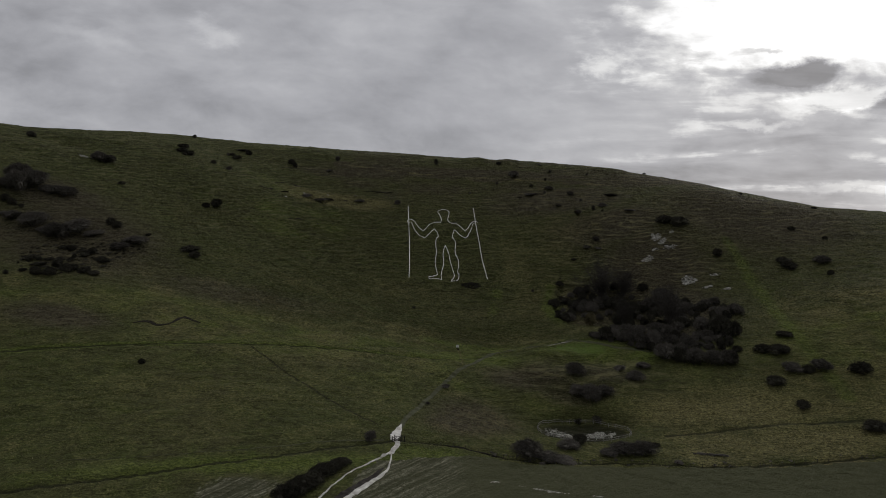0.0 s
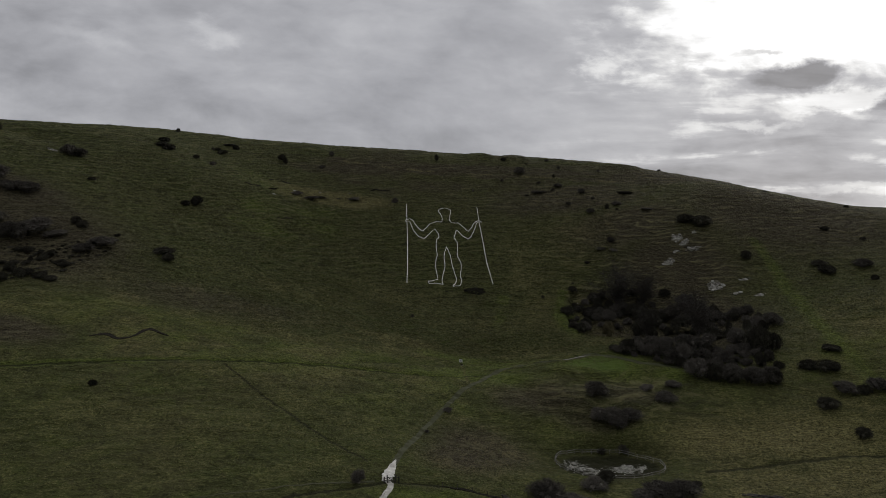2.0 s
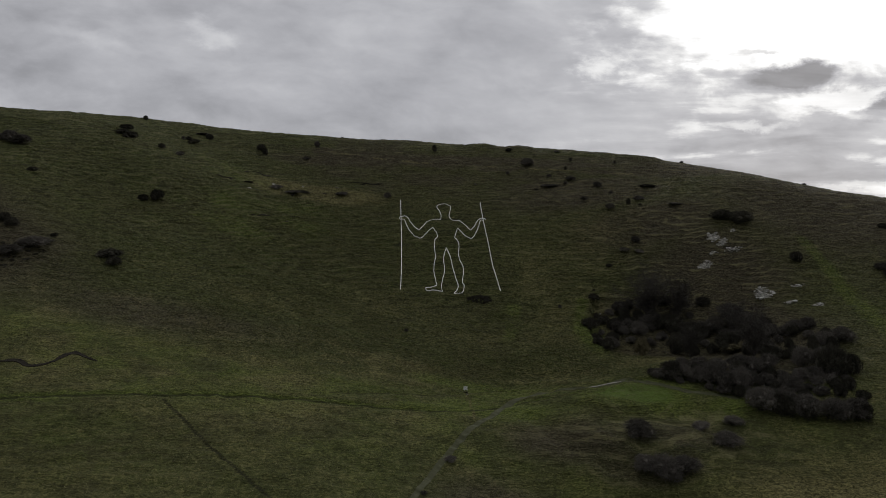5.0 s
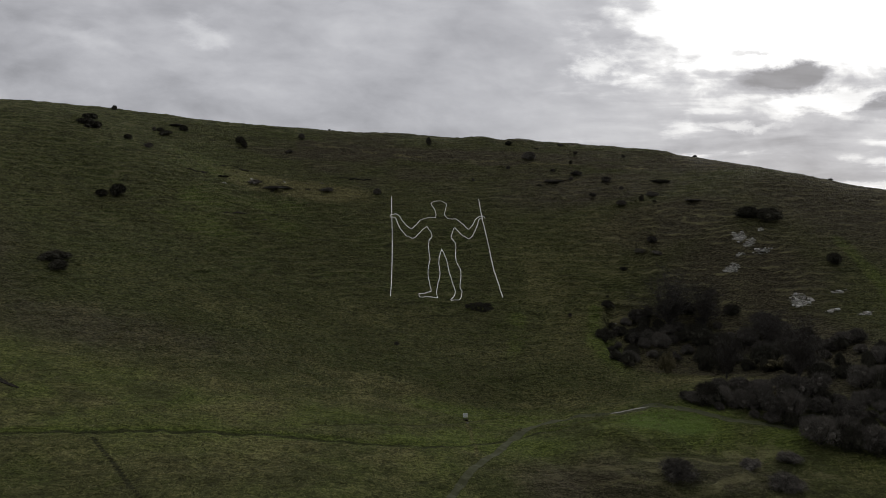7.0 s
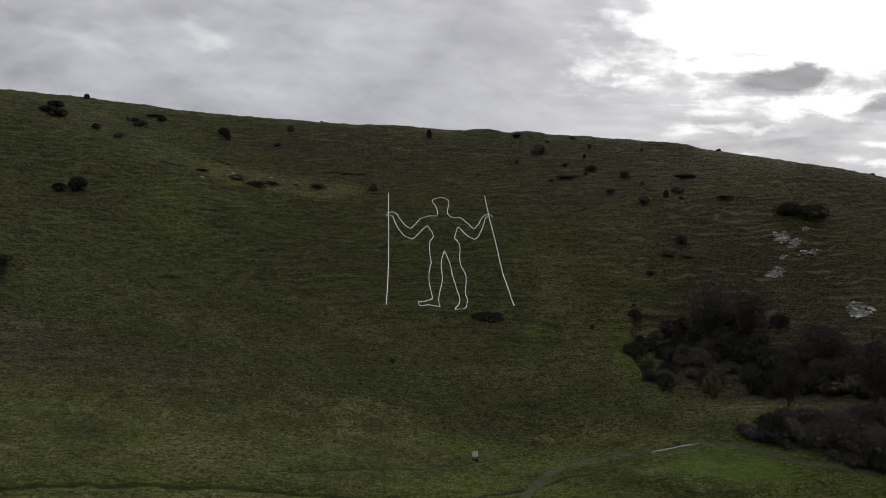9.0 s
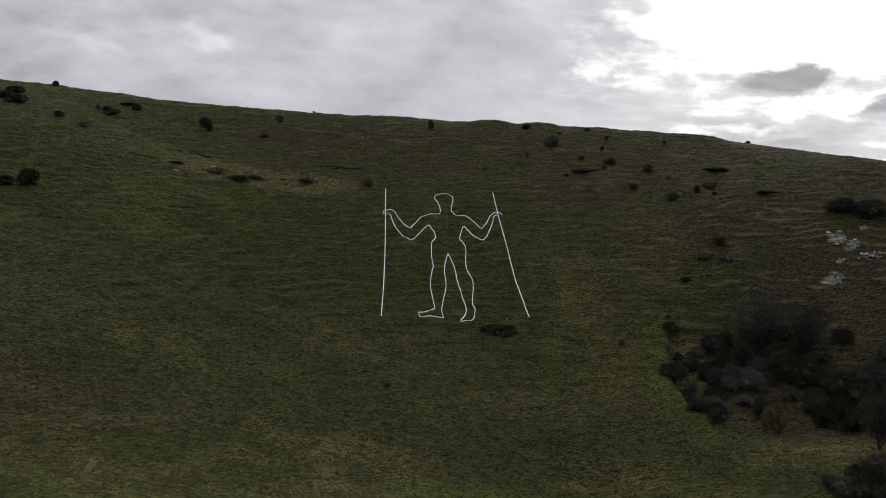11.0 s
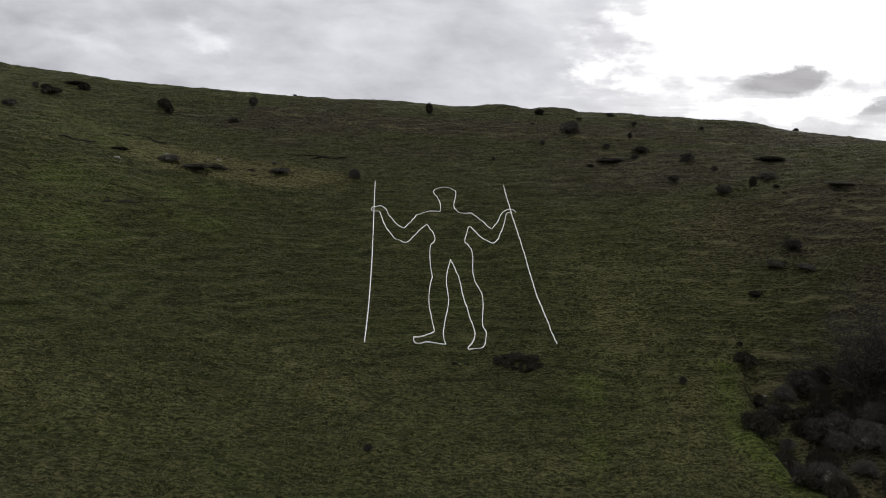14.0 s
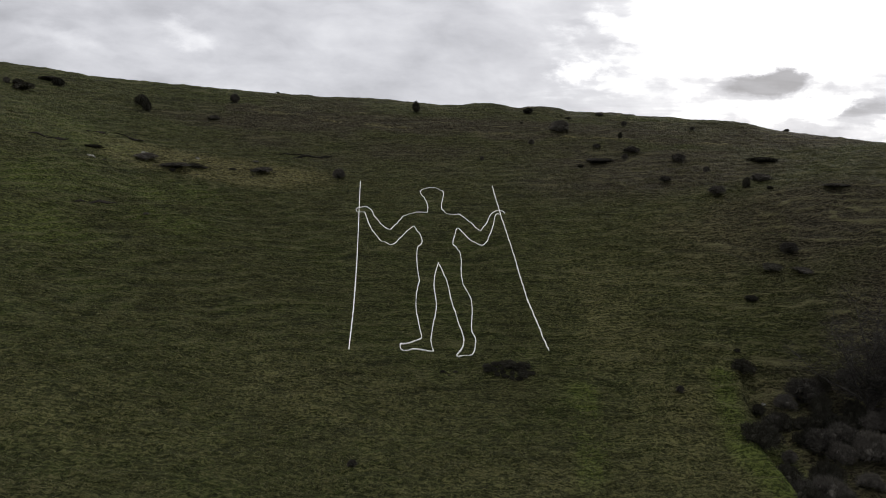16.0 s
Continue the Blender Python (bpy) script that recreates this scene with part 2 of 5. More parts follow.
    colour = n.mix(n.ramp(n.m("ADD", chalk, n.m("MULTIPLY", chipped, n.m("MINIMUM", n.m("MULTIPLY", chalk, 3.0), 1.0))), 0.50, 0.75), colour, white)
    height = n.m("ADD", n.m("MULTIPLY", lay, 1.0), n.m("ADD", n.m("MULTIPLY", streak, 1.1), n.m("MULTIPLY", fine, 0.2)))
    colour = n.vec("MULTIPLY", colour, (0.94, 0.95, 0.95))
    return colour, height, 0.9


def blades(n, p):
    own = n.add("ShaderNodeNewGeometry").outputs["Random Per Island"]
    wide = n.noise(p, 0.14, 4.0, 0.6, 0.6)
    tint = n.mix(n.ramp(wide, 0.38, 0.66), (0.086, 0.080, 0.034), (0.066, 0.080, 0.022))
    return n.mix(n.ramp(own, 0.35, 0.95), tint, (0.200, 0.190, 0.098)), None, 0


def speckled(dark, pale, scale=3.0):
    def build(n, p):
        tint = n.add("ShaderNodeObjectInfo").outputs["Random"]
        spot = n.m("ADD", n.noise(p, scale, 5.0, 0.65), n.m("MULTIPLY", n.m("SUBTRACT", tint, 0.5), 0.35))
        return n.mix(n.ramp(spot, 0.3, 0.72), dark, pale), n.noise(p, scale * 3, 4.0), 0.02
    return build


def twigs(dark, pale):
    def build(n, p):
        own = n.add("ShaderNodeNewGeometry").outputs["Random Per Island"]
        tint = n.add("ShaderNodeObjectInfo").outputs["Random"]
        spot = n.m("ADD", n.m("ADD", n.m("MULTIPLY", own, 0.42), n.m("MULTIPLY", tint, 0.38)), n.m("MULTIPLY", n.m("SUBTRACT", n.noise(p, 1.1, 4.0, 0.65), 0.45), 0.9), clamp=True)
        return n.mix(spot, dark, pale), None, 0
    return build


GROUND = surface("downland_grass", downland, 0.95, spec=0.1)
BLADES = surface("dry_grass_blades", blades, 0.9, spec=0.1)
LIMEWASH = surface("whitewashed_blocks", speckled((0.74, 0.73, 0.70), (0.90, 0.89, 0.86), 1.2), 0.85)
CHALK = surface("weathered_chalk", speckled((0.10, 0.096, 0.085), (0.50, 0.49, 0.455), 2.2), 0.95)
GRAVEL = surface("trodden_gravel", speckled((0.046, 0.049, 0.023), (0.080, 0.080, 0.043), 0.9), 0.95)
RUT = surface("wet_chalk_rut", speckled((0.10, 0.10, 0.08), (0.26, 0.25, 0.22), 0.9), 0.7)
CHALKWAY = surface("chalk_track", speckled((0.34, 0.33, 0.30), (0.66, 0.65, 0.61), 0.8), 0.95)
BARK = surface("grey_bark", speckled((0.018, 0.016, 0.013), (0.055, 0.05, 0.042), 2.5), 0.95)
THORN = surface("bare_thorn_twigs", twigs((0.017, 0.0155, 0.0135), (0.176, 0.161, 0.138)), 0.95, spec=0.1)
TRUNK = surface("pale_grey_branches", speckled((0.030, 0.027, 0.024), (0.090, 0.082, 0.072), 2.5), 0.95)
TREE_TWIG = surface("dark_tree_twigs", twigs((0.012, 0.011, 0.010), (0.086, 0.077, 0.066)), 0.95, spec=0.1)
GORSE_LEAF = surface("dark_gorse_needles", twigs((0.008, 0.008, 0.006), (0.080, 0.075, 0.056)), 0.9, spec=0.1)
IVY_LEAF = surface("olive_ivy_leaves", twigs((0.030, 0.027, 0.014), (0.165, 0.142, 0.078)), 0.85, spec=0.15)
WOOD = surface("weathered_fence_wood", speckled((0.10, 0.095, 0.085), (0.26, 0.25, 0.23), 4.0), 0.9)
DARKWOOD = surface("dark_gate_timber", speckled((0.018, 0.016, 0.014), (0.05, 0.045, 0.04), 4.0), 0.9)
BOARD = surface("white_notice_board", speckled((0.66, 0.67, 0.68), (0.80, 0.81, 0.82), 2.0), 0.6)
INK = surface("grey_print", speckled((0.10, 0.10, 0.11), (0.16, 0.16, 0.17), 2.0), 0.8)
PLOUGH = surface("dark_ploughed_soil", speckled((0.024, 0.021, 0.019), (0.062, 0.054, 0.048), 1.2), 0.98, spec=0.1)
# dark soil, made darker to pass for shade under turf and bank
SOIL_SHADE = surface("dark_soil_and_shade", speckled((0.009, 0.008, 0.006), (0.030, 0.026, 0.020), 2.0), 0.98, spec=0.1)


# ---- the lie of the land ----
# rows of the hill profile: height at each knot of y, and how it changes with x, x*x and x*x*x
KNOTS = [-420, -300, -220, -165, -130, -95, -60, -25, 10, 45, 80, 115, 155, 200, 260, 400]
LEVEL = [-49.8, -41.7, -38.5, -33.0, -28.8, -21.8, -14.7, -8.0, 5.5, 24.8, 43.5, 65.6, 71.8, 78.5, 71.7, 34.3]
TILT = [0.5, -3.8, -6.7, -10.2, -13.1, -11.9, -9.6, -8.2, -4.0, 1.9, -0.0, -3.8, -5.6, -7.8, -8.2, -6.3]
BOWL = [0.2, -1.1, -2.1, -0.6, 3.1, 8.3, 13.5, 17.1, 16.3, 12.3, 7.5, 1.3, -2.2, -3.2, -3.4, -2.3]
TWIST = [-0.9, 1.6, 3.7, 4.7, 4.6, 3.4, 1.3, -1.4, -2.9, -4.4, -3.1, -2.0, -2.9, -2.9, -2.5, -0.8]
# knolls and hollows: x, y, half width, half depth, height
KNOLLS = [
    (34, -82, 20, 16, 2.4), (72, -30, 24, 26, -7), (38, -114, 16, 8, -3.1), (-2, -20, 40, 40, -3),
    (100, 15, 30, 30, 7.4), (-80, -60, 50, 40, -1.5), (-100, 40, 40, 30, 5.3), (15, -60, 25, 20, -4.5),
    (45, 5, 22, 22, 1.2), (-160, 60, 60, 50, 12.4), (60, -60, 18, 14, 3.5), (20, -110, 25, 20, -4.5),
    (130, 60, 26, 26, 4.1), (130, 90, 26, 26, 1.1), (130, 120, 26, 26, -1.5), (165, 90, 26, 26, -1), (165, 120, 26, 26, -0.9),
    (200, 60, 26, 26, -1), (200, 90, 26, 26, -1), (240, 90, 26, 26, -1.8), (250, 120, 30, 26, -4.5),
    (40, -95, 12, 8, 2.3), (230, 120, 80, 70, -12.2), (-60, 120, 50, 35, 0.4), (300, 60, 100, 90, -10.7),
]


def spline_bends(k):
    n = len(k)
    h = np.diff(k)
    a, r = np.zeros((n, n)), np.zeros((n, n))
    a[0, 0] = a[-1, -1] = 1
    for i in range(1, n - 1):
        a[i, i - 1 : i + 2] = h[i - 1], 2 * (h[i - 1] + h[i]), h[i]
        r[i, i - 1 : i + 2] = 6 / h[i - 1], -6 / h[i - 1] - 6 / h[i], 6 / h[i]
    return np.linalg.solve(a, r)


KNOT = np.array(KNOTS, float)
BENDS = spline_bends(KNOT)
PROFILE = np.array([LEVEL, TILT, BOWL, TWIST]).T


def hill(x, y):
    """Height of the smooth downland at x, y (arrays)."""
    x, y0 = np.asarray(x, float), np.asarray(y, float)
    y = np.clip(y0, KNOT[0], KNOT[-1])
    i = np.clip(np.searchsorted(KNOT, y) - 1, 0, len(KNOT) - 2)
    h = KNOT[i + 1] - KNOT[i]
    a = (KNOT[i + 1] - y) / h
    b = 1 - a
    bent = BENDS @ PROFILE
    rows = a[..., None] * PROFILE[i] + b[..., None] * PROFILE[i + 1]
    rows = rows + ((a**3 - a) * h * h / 6)[..., None] * bent[i] + ((b**3 - b) * h * h / 6)[..., None] * bent[i + 1]
    u = np.tanh(x / 200) * 2
    z = (rows * np.stack([u * 0 + 1, u, u * u, u**3], -1)).sum(-1)
    for kx, ky, wide, deep, high in KNOLLS:
        z = z + high * np.exp(-(((x - kx) / wide) ** 2) - ((y0 - ky) / deep) ** 2)
    return z


def lattice(x, y, seed):
    """Value noise in -1 to 1 on a unit lattice."""
    xi, yi = np.floor(x).astype(np.int64), np.floor(y).astype(np.int64)
    fx, fy = x - xi, y - yi
    fx, fy = fx * fx * (3 - 2 * fx), fy * fy * (3 - 2 * fy)

    def corner(dx, dy):
        k = (xi + dx) * 374761393 + (yi + dy) * 668265263 + seed * 974634777
        k = (k ^ (k >> 13)) * 1274126177 & 0x7FFFFFFF
        return ((k ^ (k >> 16)) & 0xFFFF) / 32767.5 - 1

    low = corner(0, 0) * (1 - fx) + corner(1, 0) * fx
    high = corner(0, 1) * (1 - fx) + corner(1, 1) * fx
    return low * (1 - fy) + high * fy


CRESCENT = [(18, -83), (22.6, -90), (27, -95), (33, -99.5), (41, -101.5), (48, -100)]     # dark foot of the spoil heap

PIT = (37.6, -117.2, 12.4, 9.3)                     # fenced chalk pit: centre and half sizes
# barrows and knuckles on the crest: x, y, radius, height
HOLLOWS = [(-187, 27, 12, 7, -2.2), (-192, 9, 14, 6, 1.2), (-171, 36, 10, 8, -1.2)]
BARROWS = [(37.7, 119, 8, 1.3), (17, 121, 8, 1.1), (99, 111, 9, 1.0), (62, 118, 9, 0.5), (-30, 128, 10, 0.5)]


def flank(x, y):
    """Where sheep have trodden the steep flank into bold terraces."""
    near = 1 / (1 + np.exp(np.clip((44 - x) / 4, -40, 40))) / (1 + np.exp(np.clip((x - 114) / 4, -40, 40)))
    heap = 1 / (1 + np.exp(np.clip((26 - x) / 2, -40, 40))) / (1 + np.exp(np.clip((x - 70) / 2, -40, 40)))
    heap = heap / (1 + np.exp(np.clip((-103 - y) / 1.5, -40, 40))) / (1 + np.exp(np.clip((y + 82) / 1.5, -40, 40)))
    return 0.8 * heap + near / (1 + np.exp(np.clip((-24 - y) / 5, -40, 40))) / (1 + np.exp(np.clip((y - 38) / 7, -40, 40)))


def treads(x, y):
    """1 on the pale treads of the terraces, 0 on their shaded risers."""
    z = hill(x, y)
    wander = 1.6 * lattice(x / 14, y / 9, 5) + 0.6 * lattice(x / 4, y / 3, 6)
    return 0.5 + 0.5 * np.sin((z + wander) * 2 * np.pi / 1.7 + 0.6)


def land(x, y):
    """Height of the ground with its pit, barrows, terraces and hummocks."""
    x, y = np.asarray(x, float), np.asarray(y, float)
    z = hill(x, y)
    r = np.hypot((x - PIT[0]) / PIT[2], (y - PIT[1]) / PIT[3])
    z = z + (-34.7 - z) / (1 + np.exp(np.clip((r - 1.12) * 22, -40, 40)))
    z = z - 1.1 / (1 + np.exp(np.clip((r - 0.80) * 16, -40, 40)))
    # the turf edge of the old quarry, and its sunken floor
    s = x - np.interp(y, [-46, -41, -37, -33, -24, -19, -12, -6], [52, 47.6, 45.6, 43.4, 43.2, 44.0, 45.9, 47.8])
    ends = 1 / (1 + np.exp(np.clip((-41.5 - y) / 0.8, -40, 40))) / (1 + np.exp(np.clip((y + 5) / 2.0, -40, 40)))
    z = z + ends * (0.5 * np.exp(-((s + 1.5) / 2.2) ** 2) - 2.6 * np.clip(s / 1.8, 0, 1) * np.exp(-((np.maximum(s, 0) / 11) ** 2)))
    # the sharp lip of the old spoil heap
    s = y - np.interp(x, [24, 30, 37, 44, 56, 62, 68, 72], [-77, -78.4, -84, -84, -80.3, -81.6, -83, -89])
    z = z + 0.9 * np.tanh(s / 1.8) * np.exp(-((s / 8) ** 2)) * np.exp(-(((x - 48) / 25) ** 4))
    for line, wide, deep in ((TROD_MAIN, 1.0, 0.45), (TROD_DIAG, 0.6, 0.20), (TROD_UPPER, 0.7, 0.30), (TROD_RIGHT, 1.0, 0.35), (PATH_UP, 1.2, 0.25), (BANK, 0.9, 0.5), (CRESCENT, 3.5, 1.1)):
        z = z - deep * np.exp(-((way_distance(x, y, line) / wide) ** 2))
    for hx, hy, wide, deep, high in HOLLOWS:
        z = z + high * np.exp(-(((x - hx) / wide) ** 2) - ((y - hy) / deep) ** 2)
    for bx, by, wide, high in BARROWS:
        z = z + high * np.exp(-(((x - bx) ** 2 + (y - by) ** 2) / wide**2) ** 2)
    steep = np.clip((hill(x, y + 2) - hill(x, y - 2)) / 4 / 0.45, 0, 1)
    rough = 1 - 0.8 * np.exp(-((x / 27) ** 4) - (((y - 32) / 38) ** 4))          # the figure lies on smooth turf
    wander = 1.6 * lattice(x / 14, y / 9, 5) + 0.6 * lattice(x / 4, y / 3, 6)
    bold = flank(x, y)
    z = z + (0.13 * rough + 0.17 * bold) * steep * np.sin((z + wander) * 2 * np.pi / 1.7)
    z = z + rough * (0.5 * lattice(x / 17, y / 13, 1) + 0.20 * lattice(x / 3.1, y / 2.7, 2)) + (0.75 + 0.25 * rough) * np.where(y < -62, 0.7, 1.0) * (0.27 * lattice(x / 1.6, y / 1.05, 3) + 0.05 * lattice(x / 0.9, y / 0.7, 4))
    return z


def height(x, y):
    return float(land(np.array([x]), np.array([y]))[0])


def way_distance(x, y, line):
    """Distance from points to a line of corners."""
    best = np.full(np.shape(x), 1e9)
    for (ax, ay), (bx, by) in zip(line, line[1:]):
        dx, dy = bx - ax, by - ay
        t = np.clip(((x - ax) * dx + (y - ay) * dy) / (dx * dx + dy * dy + 1e-9), 0, 1)
        best = np.minimum(best, np.hypot(x - ax - t * dx, y - ay - t * dy))
    return best


def patch(x, y, cx, cy, wide, deep, turn=0.0):
    """1 in the middle of an oval, fading outwards."""
    c, s = math.cos(radians(turn)), math.sin(radians(turn))
    u, v = (x - cx) * c + (y - cy) * s, -(x - cx) * s + (y - cy) * c
    return np.exp(-0.9 * (np.hypot(u / wide, v / deep) ** 2))


# worn ways over the grass
TROD_MAIN = [
    (-122.1, -118.3), (-109.3, -113.6), (-88.4, -107.2), (-66.5, -99.1), (-50.7, -94.1), (-33.9, -89.9), (-16.3, -87.6), (-3.8, -84.1),
    (7.3, -79.7), (18.9, -73.2), (30.6, -71.6),
]
TROD_UPPER = [
    (-27.5, -84.3), (-5.9, -74.8), (11.8, -62.1), (31.3, -66.1), (47.7, -67.8),
]
TROD_DIAG = [
    (-58.7, -99.5), (-46.4, -111.1), (-34.6, -121.8), (-24.2, -130.6), (-16.7, -135.9),
]
PATH_UP = [
    (-11.3, -136.2), (-10.5, -131.1), (-8.9, -124.3), (-4.9, -111.2), (-0.1, -99.1), (4.8, -89.3), (9.3, -83.1), (13.1, -75.7),
    (19, -68.6), (27.7, -64.8), (32.4, -65.8), (39, -67), (43.1, -66.6), (47.1, -68.7), (50.9, -71.1), (55.1, -74),
    (61.4, -75.9), (67.6, -77.5),
]
SPUR = [
    (3.8, -67.6), (4.1, -71), (4.3, -73.5), (4.8, -80), (5.3, -86),
]
CHALK_WET = [
    (32.5, -66.4), (35.8, -66.1), (38.3, -66.2), (40.7, -66.4), (43.4, -67),
]
CHALK_FORK = [
    (-11.3, -134.8), (-11.8, -139), (-11.8, -141.6), (-11.1, -144.2), (-11.9, -148.1), (-12.9, -150.4), (-16.7, -156.3), (-19.7, -161),
    (-22.3, -166.3), (-24, -171.8), (-26.4, -180),
]
CHALK_LANE = [
    (-12.2, -149), (-11.9, -152.4), (-12, -155.9), (-12.6, -159.4), (-14.7, -163.3), (-17.4, -168.5), (-19.2, -172), (-23, -180),
]
SIDE_TRACK = [
    (-79.9, -163.5), (-68.9, -162.1), (-47.4, -155.9), (-29.3, -148.5), (-21.9, -145.8), (-14.4, -142.9),
]
BANK = [
    (-84.2, -174.5), (-70.2, -170.5), (-55.8, -165.1), (-37.6, -155.9), (-19.2, -146.6), (-11.8, -142.2), (-1.1, -140.5), (8.3, -141.6),
    (14.9, -142.9), (22.8, -143), (42, -140.3), (62.3, -139.9), (84.2, -136.5), (108.8, -133.5),
]
SCAR = [
    (-96.5, -95.3), (-93.1, -92.5), (-89.6, -93.3), (-86.8, -91.5), (-84.5, -86.1), (-78.6, -87.2),
]
SCAR_B = [
    (-97.7, 43.1), (-96, 44.7), (-93.7, 45.4), (-91.1, 48.6),
]
SCAR_C = [
    (-93.5, 61.4), (-91.6, 62.9), (-89.3, 63.6),
]
SCAR_D = [
    (-88.6, 66.6), (-85.9, 67.3), (-83, 67.6),
]
SCAR_E = [
    (-46.3, 76.7), (-42.5, 78), (-38.4, 77.8), (-34, 77.6),
]
SCAR_F = [
    (-77.3, 24.1), (-74.5, 26.6), (-70.9, 28.9),
]
SCAR_G = [
    (-42.5, 76.2), (-37.4, 78.1), (-31.6, 78.4),
]
STRIP = [
    (126, 5.5), (125.9, -9.9), (121.9, -34.8), (117.7, -57.5), (117, -71), (114.7, -107.6),
]
TROD_RIGHT = [
    (58.2, -123.3), (77.5, -119.6), (93.6, -117.8), (117.6, -118.2),
]
MARKS = [
    (21.4, -8.1), (20.6, -17.3), (19.2, -24.8), (16.8, -31.5),
]
TERRACE = [(-66, 101.5), (-46, 100.5), (-22, 98), (-3, 95.5), (14, 95.5), (37, 92), (60, 90), (88, 84)]
RIM = [(44.6, -8), (43.2, -13), (41.8, -20), (41.2, -26), (41.6, -33), (44, -38)]
FIELD_WAY = [(10, -157), (13.6, -158), (19.5, -158.7), (26.6, -159.2), (33, -159.8)]
FIELD_EDGE = [
    (-12.1, -153.7), (-3.5, -149.1), (5.5, -145.2), (14.6, -145.5), (28, -144), (54.8, -142.2), (83.4, -138), (107.4, -135.8),
]
SIGN = [
    (3.6, -67.1), (4, -69.2),
]


def grow(x, y):
    """What grows or lies bare where: trodden or painted dark as shade, lush, brown; field, chalk, rough."""
    trod_shade = np.zeros(x.shape)
    # trodden ways; along BANK the dark line is painted bank shadow
    for line, wide, force in ((TROD_MAIN, 0.65, 0.68), (TROD_UPPER, 0.45, 0.6), (TROD_DIAG, 0.42, 0.9), (TROD_RIGHT, 0.8, 0.65), (STRIP, 1.2, 0.30), (BANK, 0.55, 0.85)):
        trod_shade = np.maximum(trod_shade, force * np.clip(1.5 - way_distance(x, y, line) / wide, 0, 1))
    # the shade inside the deep pit, painted as dark ground
    trod_shade = np.maximum(trod_shade, 0.95 / (1 + np.exp(np.clip((np.hypot((x - PIT[0]) / PIT[2], (y - PIT[1]) / PIT[3]) - 0.92) * 18, -40, 40))))
    # quarry floor darkened to stand for shade between the bushes
    trod_shade = np.maximum(trod_shade, 0.5 * patch(x, y, 78, -36, 20, 26, 12) * (1 - patch(x, y, 61, -53, 14, 9)))
    lush = np.zeros(x.shape)
    for spot in ((38, -74, 11, 6, 0), (10, -80, 18, 5, -5), (-40, -160, 45, 4, 14), (-2, -147, 12, 3, 0), (44, -27, 5, 14, 0), (8, -62, 18, 5, 0), (66, -80, 8, 3, 0), (14, -69, 14, 3, 5), (42, -24, 4, 8, 0), (43.5, -28, 4, 14, 0)):
        lush = np.maximum(lush, patch(x, y, *spot))
    for spot in ((-86, 28, 16, 9, 30), (-64, 40, 16, 6, 20), (-80, 14, 18, 9, 0), (-58, 28, 14, 7, 0), (-90, 52, 18, 8, 20), (-100, 62, 14, 8, 0)):
        lush = np.maximum(lush, (0.50 if spot[1] > 45 else 0.55) * patch(x, y, *spot))
    lush = np.maximum(lush, 0.6 * np.clip(1.4 - way_distance(x, y, MARKS) / 3.0, 0, 1) * np.clip(0.75 + 0.5 * lattice(x / 3, y / 4, 41), 0, 1))
    lush = np.maximum(lush, 0.6 * np.clip(1.4 - way_distance(x, y, STRIP) / 3.0, 0, 1))
    brown = np.zeros(x.shape)
    # brown growth; on the spoil heap's face it also paints in shading
    for spot in ((90, -5, 26, 24, 0), (75, -35, 30, 20, 0), (150, 30, 50, 40, 0), (120, 90, 50, 18, 0), (-140, -50, 34, 26, 0), (-160, -28, 22, 14, 0), (8, -118, 13, 12, 0), (4, -126, 10, 8, 0), (24, -92, 13, 7, 0), (-118, -98, 18, 7, 0), (84, -28, 18, 12, 0), (38, -116, 11, 7, 0), (46, -92, 20, 6, 0), (29, -92, 13, 6, -25), (60, 96, 30, 5, 0), (-50, 95, 40, 6, 8), (80, 28, 30, 18, 0), (60, 62, 40, 14, 0), (0, 100, 80, 6, 0), (60, 75, 40, 8, 0)):
        brown = np.maximum(brown, 0.95 * patch(x, y, *spot))
    brown = np.maximum(brown, np.clip(1.4 * patch(x, y, 80, -38, 24, 30, 12) + 1.2 * patch(x, y, 58, -24, 12, 12), 0, 1.3))
    brown *= (1 - 0.95 * patch(x, y, 61, -53, 14, 9)) * (1 - 0.4 * patch(x, y, 44, -92, 24, 7))
    brown = np.maximum(brown, 0.55 * np.clip((y - 50) / 30, 0, 1) * np.clip((x + 75) / 20, 0, 1) * np.clip(0.7 + 0.5 * lattice(x / 16, y / 7, 42), 0, 1))
    brown = np.maximum(brown, 0.6 * patch(x, y, -80, -58, 45, 13, 6))
    brown = np.maximum(brown, 0.9 * np.clip(1.6 - way_distance(x, y, TERRACE) / 3.5, 0, 1) * np.clip(0.8 + 0.6 * lattice(x / 9, y / 2.5, 43), 0, 1))
    # bright grass along the turf edge of the old quarry
    lush = np.maximum(lush, 0.75 * np.clip(1.4 - way_distance(x, y, RIM) / 2.2, 0, 1))
    # brown foot of the heap, darkened further as painted shade
    foot = np.clip(1.5 - way_distance(x, y, CRESCENT) / 4.2, 0, 1)
    brown = np.maximum(brown, 0.5 * foot)
    trod_shade = np.maximum(trod_shade, 0.26 * foot)
    straw = np.zeros(x.shape)
